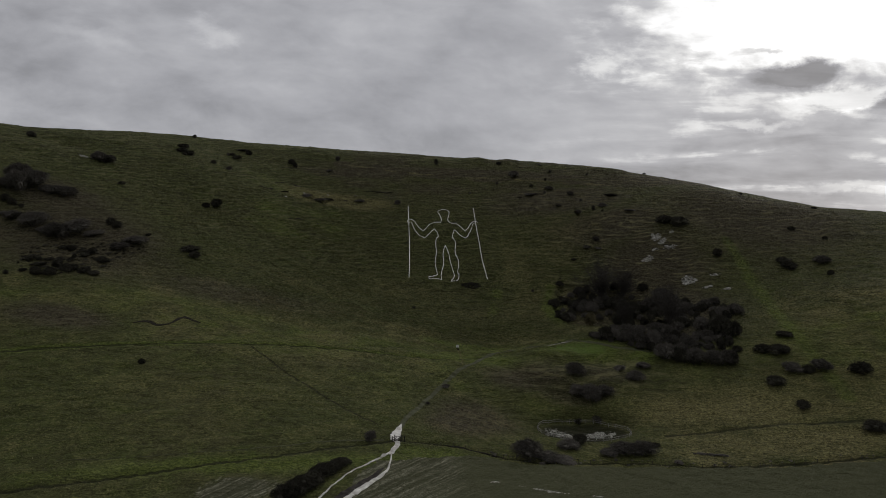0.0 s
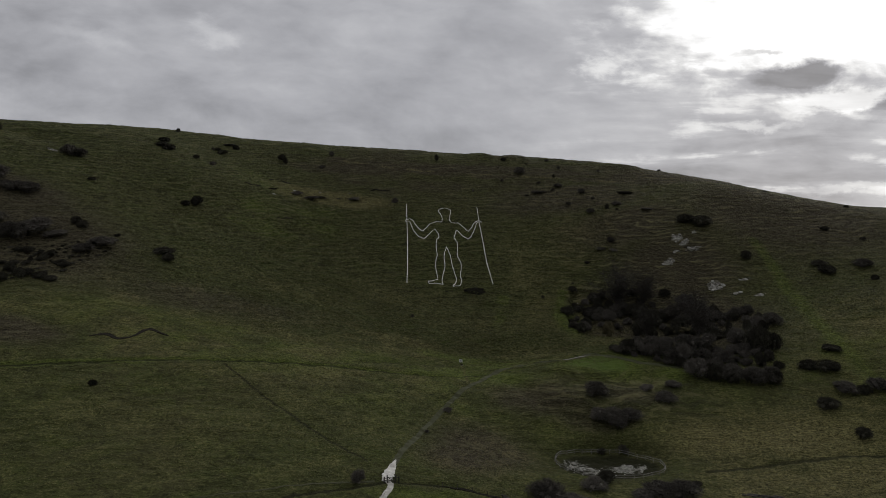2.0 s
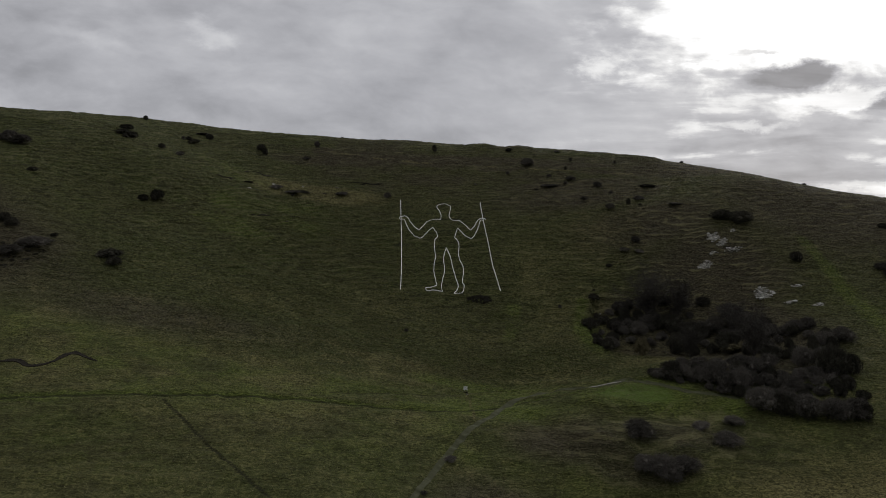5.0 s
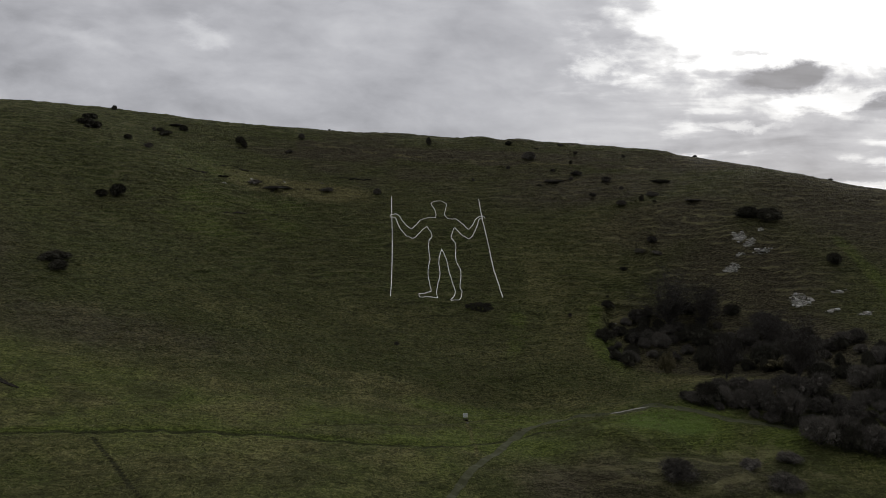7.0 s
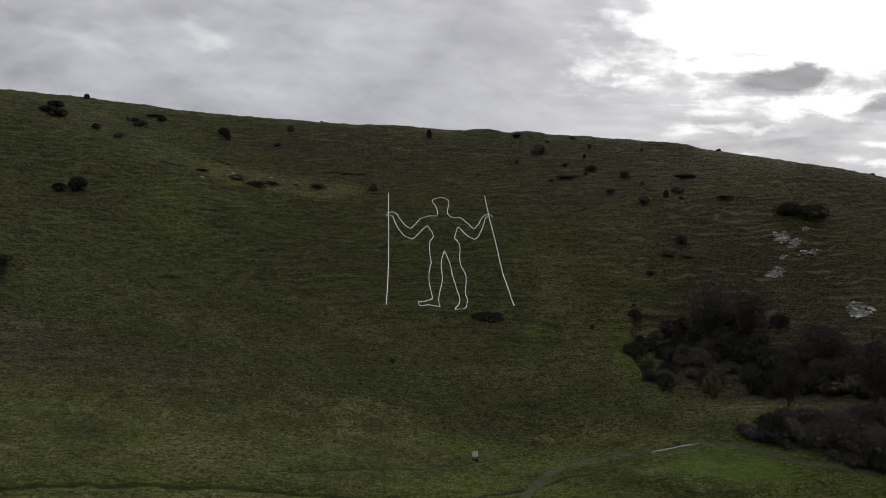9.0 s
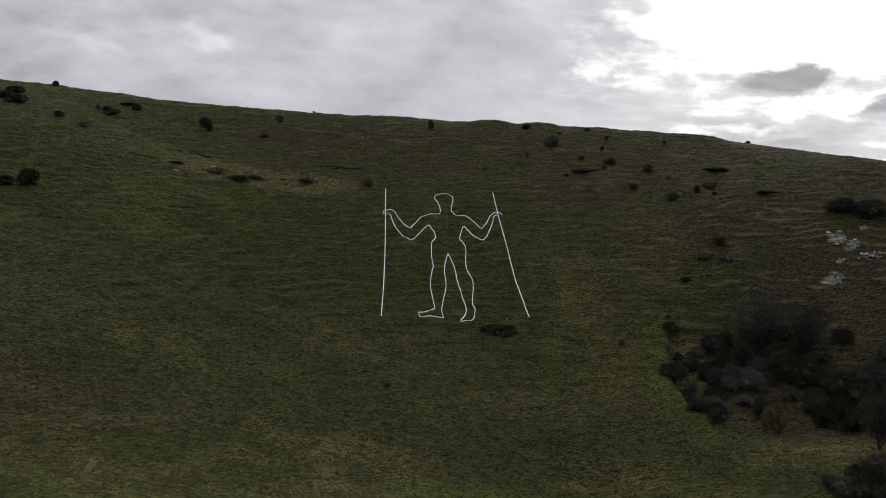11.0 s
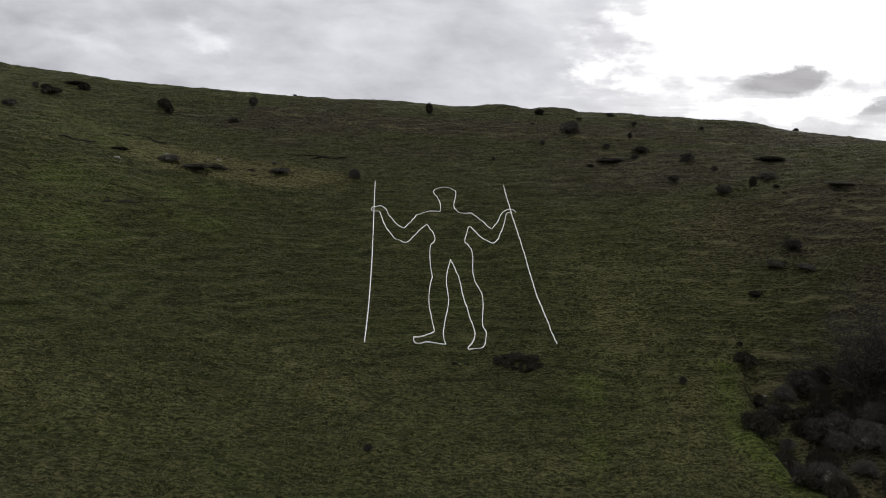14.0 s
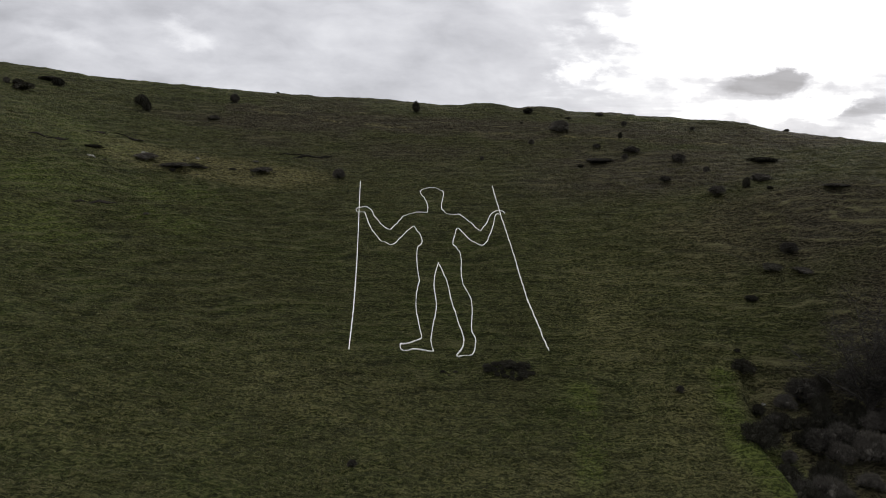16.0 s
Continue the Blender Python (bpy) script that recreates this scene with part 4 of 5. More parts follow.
def shrub(name, seed, kind):
    """A bush or tree on an empty at its foot, with stems and crown."""
    rng = random.Random(seed)
    root = new(name)
    stems, cv, cf = [], [], []
    up = Vector((0, 0, 1))
    if kind in GROWTH:
        count, wide, high, inner, many, length, width, lift, shoots = GROWTH[kind]
        lobes = crown_lobes(rng, count, wide, high)
        for _ in range(shoots):
            a = rng.uniform(0, 6.283)
            way = Vector((math.cos(a), math.sin(a), rng.uniform(0.8, 2.4)))
            path = limb(rng, Vector((0.3 * math.cos(a), 0.3 * math.sin(a), -0.5)), way, high * rng.uniform(0.75, 1.05))
            stems.append(([], []))
            tube(*stems[-1], path, [0.07, 0.06, 0.05, 0.04, 0.028, 0.012])
            for p in path[2:]:
                side = limb(rng, p, way + Vector((rng.gauss(0, 1), rng.gauss(0, 1), 0.5)), rng.uniform(0.6, 1.2), 3)
                tube(*stems[-1], side, [0.024, 0.02, 0.015, 0.007], 3)
        dense(rng, cv, cf, lobes, inner)
        sprigs(rng, cv, cf, lobes, many, length, width, lift)
        material = {"gorse": GORSE_LEAF, "thorn": THORN, "ivy": IVY_LEAF}[kind]
    else:
        trunk = limb(rng, Vector((0, 0, -0.6)), up, 1.7, 5, 0, 0.10)
        stems.append(([], []))
        tube(*stems[-1], trunk, [0.22, 0.18, 0.15, 0.13, 0.12, 0.11], 7)
        tips = []
        for k in range(16):
            p = trunk[-1] if k < 6 else trunk[2 + k % 4]
            a = 6.283 * (k * 0.382) + rng.uniform(-0.3, 0.3)
            path = limb(rng, p, Vector((math.cos(a), math.sin(a), rng.uniform(0.5, 2.2) if k > 5 else rng.uniform(1.3, 3.6))), rng.uniform(3.0, 5.4), 6, 0, 0.20)
            tube(*stems[-1], path, [0.085, 0.07, 0.055, 0.042, 0.03, 0.02, 0.01], 5)
            for q in path[1:]:
                for _ in range(3):
                    side = limb(rng, q, Vector((rng.gauss(0, 1), rng.gauss(0, 1), rng.uniform(-0.3, 1.2))), rng.uniform(0.8, 1.7), 4)
                    tube(*stems[-1], side, [0.022, 0.018, 0.014, 0.01, 0.006], 3)
                    tips += side[1:]
        for _ in range(6000):
            p = rng.choice(tips)
            p = p + Vector((rng.gauss(0, 0.2), rng.gauss(0, 0.2), rng.gauss(0, 0.2)))
            way = Vector((rng.gauss(0, 0.8), rng.gauss(0, 0.8), rng.gauss(0.5, 0.7))).normalized()
            shard(cv, cf, p, way, way.orthogonal().normalized(), rng.uniform(0.25, 0.6), rng.uniform(0.010, 0.024))
        material = TREE_TWIG
    for sv, sf in stems:
        mesh_object("trunk" if kind == "tree" else "stem", sv, sf, TRUNK if kind == "tree" else BARK, True, root)
    mesh_object("crown", cv, cf, material, False, root)
    return root


SIZES = {"gorse": (5.0, 2.45), "thorn": (5.0, 3.4), "ivy": (5.2, 4.8), "tree": (7.6, 6.4)}


def split_wide(spots, most=5.6):
    """Broad masses are several bushes side by side."""
    rng = random.Random(len(spots))
    out = []
    for x, y, w, h in spots:
        k = max(1, round(w / most + 0.25))
        for j in range(k):
            part_w = w if k == 1 else w / k * rng.uniform(1.35, 1.65)
            shift = 0 if k == 1 else (j - (k - 1) / 2) * w / k
            out.append((x + shift, y + (0 if k == 1 else rng.uniform(-1.2, 1.2)), part_w, h * (1 if k == 1 else rng.uniform(0.65, 0.9))))
    return out


def plant(spots, name, kind, seeds, label, category, group, tall=1.0, broad=1.0, most=6.5, least=0.0):
    """Plants one bush or tree at each x, y, width, height."""
    protos = [shrub(name, s, kind) for s in seeds]
    if kind != "tree":
        spots = split_wide(spots, most)
    rng = random.Random(len(spots) * 7 + seeds[0])
    wide, high = SIZES[kind]
    unused = set(range(len(protos)))
    for k, (x, y, w, h) in enumerate(spots):
        w *= broad
        h = h * tall if kind == "tree" else min(max(h * tall, least * w), (1.5 if kind == "ivy" else 0.9) * w)
        which = k % len(protos)
        tilt = math.degrees(math.atan((height(x, y + 1.5) - height(x, y - 1.5)) / 3)) * (0.55 if h < 0.5 * w else 0.3)
        m = pose(x, y, height(x, y) - 0.05, tilt + rng.uniform(-4, 4), rng.uniform(-4, 4), 0) @ pose(0, 0, 0, 0, 0, rng.uniform(0, 360))
        m = m @ Matrix.Diagonal((w / wide, w / wide * rng.uniform(0.85, 1.1), h / high, 1))
        if which in unused:
            unused.discard(which)
            ob = protos[which]
            ob.matrix_basis = m
            tagged(ob, label(w, h) if callable(label) else label, category, group)
        else:
            ob = copy_thing(protos[which], m)
            tagged(ob, label(w, h) if callable(label) else label)
    for k in unused:
        for child in list(protos[k].children):
            bpy.data.objects.remove(child)
        bpy.data.objects.remove(protos[k])


# scattered bushes: x, y, width, height
GORSE = [
    (-202.9, 24.4, 4.6, 2.6), (-143.7, 62.6, 6.6, 2.3), (-139.4, 54, 9.1, 3.2), (-151.7, 99.6, 2.9, 1.8), (-117.1, 91.6, 3.1, 2.8),
    (-119.8, 79.1, 4.7, 2), (-124.3, 53.8, 2.2, 1.6), (-89.6, 89.9, 3.1, 2.7), (-132.2, -35.4, 6.5, 4.5), (-119.8, -33.3, 3, 1.5),
    (-111.8, 8.6, 3.3, 2.2), (-108, 12.1, 4.2, 3.6), (-103.1, -33.3, 6, 1.9), (-99.5, -37.4, 5.9, 2.1), (-146.6, -0.4, 2.8, 1.4),
    (-168.8, -40.7, 10.5, 4.7), (-138, -57.8, 6.1, 1.9), (-132.3, -56.9, 6.5, 2.3), (-124.9, -59.3, 4.6, 1.8), (-143.6, -68.9, 5.1, 1.8),
    (-138.4, -74, 6.3, 2), (-133.5, -69.3, 5, 1.8), (-125.5, -67.7, 4.5, 1.8), (-139, -66.6, 4.1, 1.4), (-146.5, -79.3, 2.7, 1.8),
]
GORSE2 = [
    (-136.4, -53.4, 4.3, 1.9), (102.4, 18, 6.6, 3.6), (107.6, 15.6, 7, 3.6), (117.7, -5.9, 5.4, 2.7), (159.2, 13.3, 3, 1.9),
    (141.2, -20.4, 6.6, 2.6), (142.4, -13.1, 4.8, 1.4), (151.7, -32.9, 3.4, 1.6), (159.2, 68.3, 1.9, 1.2), (185.6, 43.2, 2.4, 1.2),
    (118.9, 110.2, 1.6, 0.9), (-83.3, -118.2, 2.4, 1.2), 
]
GORSE3 = [
    (-85.8, 49.8, 5.1, 0.7), (-68.1, 55.3, 7, 1.1), (-64.4, 59.2, 4.2, 1.1), (-28, 66.5, 3.1, 2.5), (-92.1, 92.5, 3.5, 2.7),
    (-67, 104.6, 2.8, 3.6), (-57.6, 125.3, 1.7, 1.9), (-121.6, 95.1, 3.3, 2.7), (-123.7, 82.4, 3.2, 2.8), (-124.8, 79, 2.4, 1.8),
    (-7.7, 108.7, 3.1, 2.3), (11.9, 79.8, 1.7, 1.3), (43.2, 107.8, 2, 1.6), (45.8, 76.7, 5.1, 2.7), (39.6, 72.8, 2, 1.3),
    (67.2, 72.2, 5.5, 2.4), (74.7, 47, 2.2, 1.8), (66.3, 44.5, 5.3, 2.2), (87.9, 65.5, 6.9, 3.5), (90.6, 36.2, 3.3, 2.1),
    (78.3, 42.5, 1.5, 1.2), (60.3, 101.5, 2.3, 1.6), (55.9, 90.6, 1.5, 1.5), (69.7, 18.2, 4.4, 2.3),
]
GORSE4 = [
    (64.8, 15.5, 3.8, 1.8), (69.9, 13.4, 2.5, 2), (57.8, 9.2, 2.6, 1.7), (36.6, -10.6, 1.6, 1.4),
    (30.5, 112.2, 4, 1.2), (55.4, 114.4, 3.3, 1), (26.7, 101.4, 1.1, 1.5),
]
GORSE7 = [
    (-138.2, -76.7, 12.8, 4.3), (-135, -70.3, 12.9, 3.9), (-129.9, -69.5, 12.8, 3), (-124.4, -69.3, 8.5, 2.5), (-133.5, -56.9, 11.2, 3.1),
    (-127, -59.6, 11, 2.2), (-142.5, -67.3, 8.8, 2.7), (-135.2, -63.8, 6.6, 1.8), (-148.3, -48.9, 9.5, 2.8),
]
HAW = [
    (-163.4, 16.3, 9.1, 4.2), (-116, 53.2, 3.8, 1.6), (-175.2, -23.5, 11.1, 5.5), (-175.9, -33.2, 10.8, 6.8), (-167.2, -27, 10.8, 6.8),
    (-158.6, -25.8, 8, 4), (-165.5, -49.1, 7.6, 3), (-150.1, -51.6, 14.7, 4.9), (-138.1, -46.4, 12.2, 4.9), (-124, -48.6, 4.7, 1.9),
    (-120.7, -42, 6, 2.2), (155.4, -19.9, 5.8, 3), (169.2, 3, 2.5, 1.4), (-17.6, -143.4, 3.2, 2.2),
]
HAW2 = [
    (-75.3, 54.9, 4, 1.6), (-62.1, 60, 2.9, 1.4), (-56.1, 63.4, 3.7, 0.8), (-48.6, 65, 4.3, 1.4), (-51.7, 70.6, 4.4, 0.7),
    (-82.4, 66.3, 4.6, 0.7), (-70.1, 92.8, 2.3, 1.5), (-64.2, 28.2, 2.1, 1.1), (27.8, 87.9, 2.8, 2.5), (38.1, 96, 4.1, 4.1),
    (47.2, 85.6, 4.6, 2.5), (53.8, 78.5, 2.4, 2.8), (57, 82, 3.2, 2.1), (58.4, 57.4, 6.3, 3.8), (70.9, 61.5, 2.3, 2.6),
    (80.1, 50.9, 3.2, 2.2), (81.6, 98.3, 3.2, 2.8), (-13.6, -29.1, 1.7, 2.2), (-0.2, -102.5, 1.7, 1.2), (-5.1, -115.3, 2.3, 1.6),
]
TREE = [
    (73.8, -16.6, 15, 15), (63.6, -56.6, 10, 11.5), (85.6, -31.6, 12.5, 11), (64.3, -15.2, 10, 8.6), (81, -55.2, 9.5, 9.5),
]
HEDGE = [
    (-30.2, -173.2, 5.2, 3.8), (-29.1, -171.2, 4.8, 3.6), (-27.9, -168.7, 4.8, 3.6), (-26.5, -166.6, 4.9, 3.7), (-25.1, -163.6, 4.5, 3.5),
    (-23.4, -161, 4.3, 3.3), (-22, -158, 3.8, 2.3),
]


GORSE5 = [
    (39.2, -93.9, 6.4, 4.2), (38.7, -100.6, 5.6, 3.2), (42.2, -101.9, 8, 4.4), (46.3, -101.6, 5.8, 3.4), (57.8, -94.6, 6.4, 4),
    (62.3, -86.8, 3.2, 2), (54.6, -88.3, 3.6, 1.6),
]
GORSE6 = [
    (94.6, -80.5, 4.4, 2.4), (102.4, -82, 6.4, 2.8), (107, -83.8, 7.5, 3), (110, -95.4, 6.6, 4),
    (124.4, -98, 6.8, 3.6), (98.3, -99.3, 5, 3.2), (112.7, -75, 9.6, 2.2), (100.4, -110.8, 4.8, 2.6),
    (113.4, -122.5, 5.4, 3.0), (37.9, -107.6, 3.6, 1.9), (43.3, -108, 3.8, 1.2), (53.4, -129.9, 2, 1.0), (34, -129.6, 6.0, 3.6),
]
HAW5 = [
    (105.8, -93.6, 7, 3.8), (114.6, -94.2, 7.4, 4.4),     (19.6, -140.2, 7.8, 6.2), (24.3, -140.8, 5.7, 3.4), (44.4, -134.6, 7, 4.6), (48.6, -135, 5.5, 4), (27.4, -141.2, 5.7, 2.4),
    (40.2, -136.5, 4.6, 2.6), (30.6, -133.6, 4.4, 3.4),
]
QUARRY_DARK = [
    (44.2, -21.4, 6.3, 4.1), (44.5, -27.6, 4.4, 2.8), (44.1, -34.4, 3.7, 2.2), (45.9, -39.2, 3.6, 3.2), (52, -15.6, 7.4, 3),
    (58.3, -16, 6.6, 4), (68.2, -19.8, 9, 5.2), (72.1, -23.4, 8.1, 5.3), (48.8, -6, 3.2, 1.6), (48.5, -12.1, 3.2, 1.7),
    (49.8, -2.2, 1.6, 1.1), (80.5, -39.4, 6.2, 4.9), (80.3, -28.3, 7.4, 5.1), (55, -67.8, 5.4, 3.2), (76.8, -84.7, 8.9, 7.1),
    (90, -86.6, 5, 3.6), (87.3, -58.8, 10.8, 7.3), (95.8, -68.8, 8.4, 9.1), (72.1, -27.7, 9.5, 3.6),
]
QUARRY_THORN = [
    (74, -72, 7, 5), (80, -75.4, 6, 4.2), (86.4, -71.5, 6.4, 4.6),
    (47.2, -31.3, 7.3, 5.4), (55, -21.3, 7.3, 5.2), (59.1, -23.1, 6.1, 5.4), (64.6, -17.3, 6.7, 4.3), (56.6, -10.9, 6.1, 2),
    (84.8, -26.1, 10.6, 6.3), (87.4, -32.3, 11.8, 5.2), (89.2, -38.7, 10.1, 5.3), (85.3, -48, 8.2, 5.9), (51.5, -68, 3.8, 2),
    (55.5, -68.2, 7.3, 6), (62.4, -70.4, 7.4, 7.6), (67.4, -74.3, 8, 9.3), (64.5, -65.4, 7.1, 3.9), (69, -66, 7.9, 4.6),
    (72.5, -67.6, 7.9, 5.1), (58.6, -64.4, 5.2, 2.9), (73.4, -81.2, 10.1, 7.4), (81.6, -86, 9.7, 7.7), (87.2, -87.5, 9.3, 7),
    (76.6, -65, 12.5, 6.9), (91.5, -65.8, 9.7, 8.1), (102.3, -53.7, 9.4, 5.1), (98.5, -43.4, 11.5, 4.6),
]
QUARRY_OLIVE = [
    (55, -42.6, 4.8, 7.2), (82.7, -43.8, 8.9, 4.2), (68.2, -66.5, 5.2, 5.2),
]


def gorse_label(w, h):
    if w > 6:
        return "broad low dark green gorse bush on the turf"
    return "small dark gorse bush on the open hillside" if w < 3 else "rounded dark gorse bush on the grass slope"


def thorn_label(w, h):
    if h > 4.5:
        return "tall leafless grey-brown hawthorn shrub in the scrub"
    return "low leafless grey-brown thorn scrub on the slope" if h < 2.5 else "leafless grey-brown hawthorn bush on rough grass"


def fill(outline, gap, seed, wide, high):
    """Spots strewn at least a gap apart inside an outline."""
    rng = random.Random(seed)
    xs, ys = [p[0] for p in outline], [p[1] for p in outline]
    out = []
    for _ in range(4000):
        x, y = rng.uniform(min(xs), max(xs)), rng.uniform(min(ys), max(ys))
        crossings = sum((a[1] > y) != (b[1] > y) and x < (b[0] - a[0]) * (y - a[1]) / (b[1] - a[1]) + a[0] for a, b in zip(outline, outline[1:] + outline[:1]))
        if crossings % 2 and all(math.hypot(x - p[0], y - p[1]) > gap for p in out):
            out.append((x, y, rng.uniform(*wide), rng.uniform(*high)))
    return out


plant([s for s in GORSE + GORSE2 if s[0] > -110 or s[1] > -30], "gorse_bush", "gorse", (11, 12, 13, 14), gorse_label, "bush", "scattered gorse bushes", 1.05, 0.95)
plant((GORSE3 + GORSE4)[::2], "gorse_bush", "gorse", (15, 16, 17), gorse_label, "bush", "scattered gorse bushes", 1.15, 1.1)
plant((GORSE3 + GORSE4)[1::2], "hawthorn_bush", "thorn", (44, 45, 46), thorn_label, "bush", "scattered thorn bushes", 1.15, 1.2)
plant(QUARRY_DARK, "gorse_bush", "gorse", (18, 19, 20), gorse_label, "bush", "dark bushes of the quarry", 0.8, 0.98, 5.2, 0.50)
plant(GORSE5, "hawthorn_bush", "thorn", (47, 48, 49), thorn_label, "bush", "thorn scrub of the lower slope", 0.85, 0.95, 14)
plant(GORSE6, "gorse_bush", "gorse", (27, 28, 29), gorse_label, "bush", "dark bushes of the lower slope", 0.85, 0.85, 14)
plant([s for s in GORSE if s[0] <= -110 and s[1] <= -30] + GORSE7, "gorse_bush", "gorse", (24, 25, 26), gorse_label, "bush", "gorse clumps of the heath", 0.72, 0.85, 4.0)
THICKET = [(6.0, -1.2), (8.8, -0.6), (11.8, -1.0), (14.6, -3.4), (13.9, -4.4), (11.2, -5.2), (8.8, -4.2), (6.4, -2.6)]
thicket = fill(THICKET, 1.1, 17, (1.6, 3.0), (1.0, 1.9)) + [(-1.2, -2.8, 1.6, 0.7), (-0.2, -3.4, 1.2, 0.5), (1, -2.6, 1.6, 0.6)]
plant(thicket, "gorse_bush", "gorse", (21, 22, 23), "dark sprawling gorse thicket below the white figure", "bush", "thicket at the figure's foot", 0.95, 1.1)
plant([s for s in HAW + HAW2 if s[0] > -115], "hawthorn_bush", "thorn", (31, 32, 33), thorn_label, "bush", "scattered thorn bushes", 1.0, 1.1)
plant([s for s in HAW if s[0] <= -115], "hawthorn_bush", "thorn", (41, 42, 43), thorn_label, "bush", "low thorn scrub of the heath", 1.1, 1.05, 6.0)
plant(QUARRY_THORN, "hawthorn_bush", "thorn", (34, 35, 36, 37), thorn_label, "bush", "thorn scrub of the old quarry", 0.78, 0.95, 5.0, 0.62)
plant(HAW5, "hawthorn_bush", "thorn", (38, 39, 40), thorn_label, "bush", "thorn scrub of the lower slope", 0.62, 0.9)
HOLLOW = [(48, -14), (47, -28), (56, -33), (66, -36), (75, -44), (86, -56), (97, -66), (103, -55), (98, -38), (90, -22), (78, -10), (62, -8)]
scrub = [s for s in fill(HOLLOW, 4.4, 3, (3.4, 5.4), (2.2, 3.8)) if math.hypot((s[0] - 61) / 12, (s[1] + 51) / 7) > 1]
plant(scrub[::2], "gorse_bush", "gorse", (81, 82), gorse_label, "bush", "dark bushes of the quarry", 0.9, 0.95, 6.5, 0.62)
plant(scrub[1::2], "hawthorn_bush", "thorn", (83, 84, 85), thorn_label, "bush", "thorn scrub of the old quarry", 1.0, 0.95, 6.5, 0.66)
FRONT = [(48.5, -66.8), (53.5, -70.4), (58, -72.6), (63, -75.2), (67, -77.6), (72, -79), (80, -80), (91, -80), (96, -74), (92, -68), (80, -70), (66, -66.4), (57, -66)]
mass = fill(FRONT, 2.7, 5, (2.6, 4.4), (1.8, 3.4))
plant(mass[::3], "gorse_bush", "gorse", (86, 87), gorse_label, "bush", "dark bushes of the quarry", 1.0, 1.0, 6.5, 0.6)
plant(mass[1::3] + mass[2::3], "hawthorn_bush", "thorn", (88, 89), thorn_label, "bush", "thorn scrub of the old quarry", 1.0, 1.0, 6.5, 0.62)
plant(QUARRY_OLIVE, "ivy_bush", "ivy", (51, 52), "dense olive ivy-clad bush in the scrub", "bush", "ivy bushes", 0.85, 1.0)
plant(TREE, "bare_tree", "tree", (61, 62, 63), "leafless dark tree with a spreading twiggy crown", "tree", "bare trees", 0.95, 1.05)
plant(HEDGE, "hedge_bush", "gorse", (71, 72), "dark clipped hedge bush beside the field", "bush", "field hedge", 0.7, 1.05)
HEATH = [(-152, -64), (-131, -48), (-119, -36), (-117, -44), (-122, -62), (-133, -75), (-144, -77)]
clump = fill(HEATH, 2.0, 7, (1.6, 4.4), (0.6, 1.5))
plant(clump, "gorse_bush", "gorse", (91, 92), "small dark low gorse clump in brown heath", "bush", "gorse clumps of the heath")
rng = random.Random(12)
edge = [(rng.uniform(0, 1), rng.uniform(-0.6, 1.8), rng.uniform(1.0, 2.8)) for _ in range(64)]
line = smooth_line(BANK[7:], 0.5)
verge = [(float(line[int(t * (len(line) - 1))][0]), float(line[int(t * (len(line) - 1))][1]) + d, w, w * 0.34) for t, d, w in edge]
plant(verge, "bramble_clump", "thorn", (95, 96), "low tangled bramble clump on the field bank", "bush", "brambles of the field bank")
BRACKEN = [(-88, 44), (-80, 56), (-60, 68), (-44, 70), (-46, 60), (-62, 52), (-76, 42)]
clump = fill(BRACKEN, 3.0, 9, (1.4, 3.6), (0.4, 0.9))
plant(clump, "bramble_clump", "thorn", (93, 94), "low dark bramble clump in tawny rough grass", "bush", "clumps on the tawny patch")


# ---- chalk stones ----
def stone(name, seed, x, y, size, label, category, group):
    rng = random.Random(seed)
    bm = bmesh.new()
    bmesh.ops.create_icosphere(bm, subdivisions=2, radius=1.0)
    shift = Vector((rng.uniform(0, 50), rng.uniform(0, 50), rng.uniform(0, 50)))
    for v in bm.verts:
        k = 0.72 + 0.5 * noise.noise(v.co * 1.3 + shift) + 0.2 * noise.noise(v.co * 3.5 + shift)
        v.co = Vector((v.co.x * size * rng.uniform(0.97, 1.03), v.co.y * size * 0.7, v.co.z * size * 0.5)) * k
    data = bpy.data.meshes.new(name)
    bm.to_mesh(data)
    bm.free()
    data.materials.append(CHALK)
    ob = new(name, data)
    ob.matrix_basis = pose(x, y, height(x, y) + size * 0.12, rng.uniform(-12, 25), rng.uniform(-12, 12), rng.uniform(0, 360))
    tagged(ob, label, category, group)


def outcrops():
    rng = random.Random(5)
    for k, (cx, cy, wide, deep) in enumerate(CHALK_SCARS):
        for j in range(max(4, int(wide * deep * 5.0))):
            a, r = rng.uniform(0, 6.283), math.sqrt(rng.random())
            x, y = cx + wide * r * math.cos(a), cy + deep * r * math.sin(a)
            stone("chalk_boulder", k * 40 + j, x, y, rng.uniform(0.6, 1.15) if wide > 1.5 and j % 3 == 0 else rng.uniform(0.15, 0.45), "weathered white chalk block in the worn turf", "rock", "chalk outcrops")
    for j in range(40):
        a, r = rng.uniform(0, 6.283), math.sqrt(rng.random())
        x, y = PIT[0] - 2 + 7.5 * r * math.cos(a), PIT[1] - 1 + 3.6 * r * math.sin(a)
        stone("chalk_boulder", 900 + j, x, y, rng.uniform(0.12, 0.42), "loose white chalk block in the fenced pit", "rock", "chalk in the pit")


outcrops()


# ---- gate, fences, notice board ----
def box(bm, x0, x1, y0, y1, z0, z1):
    made = bmesh.ops.create_cube(bm, size=1.0)["verts"]
    for v in made:
        v.co = Vector(((x0 + x1) / 2 + v.co.x * (x1 - x0), (y0 + y1) / 2 + v.co.y * (y1 - y0), (z0 + z1) / 2 + v.co.z * (z1 - z0)))
    return made


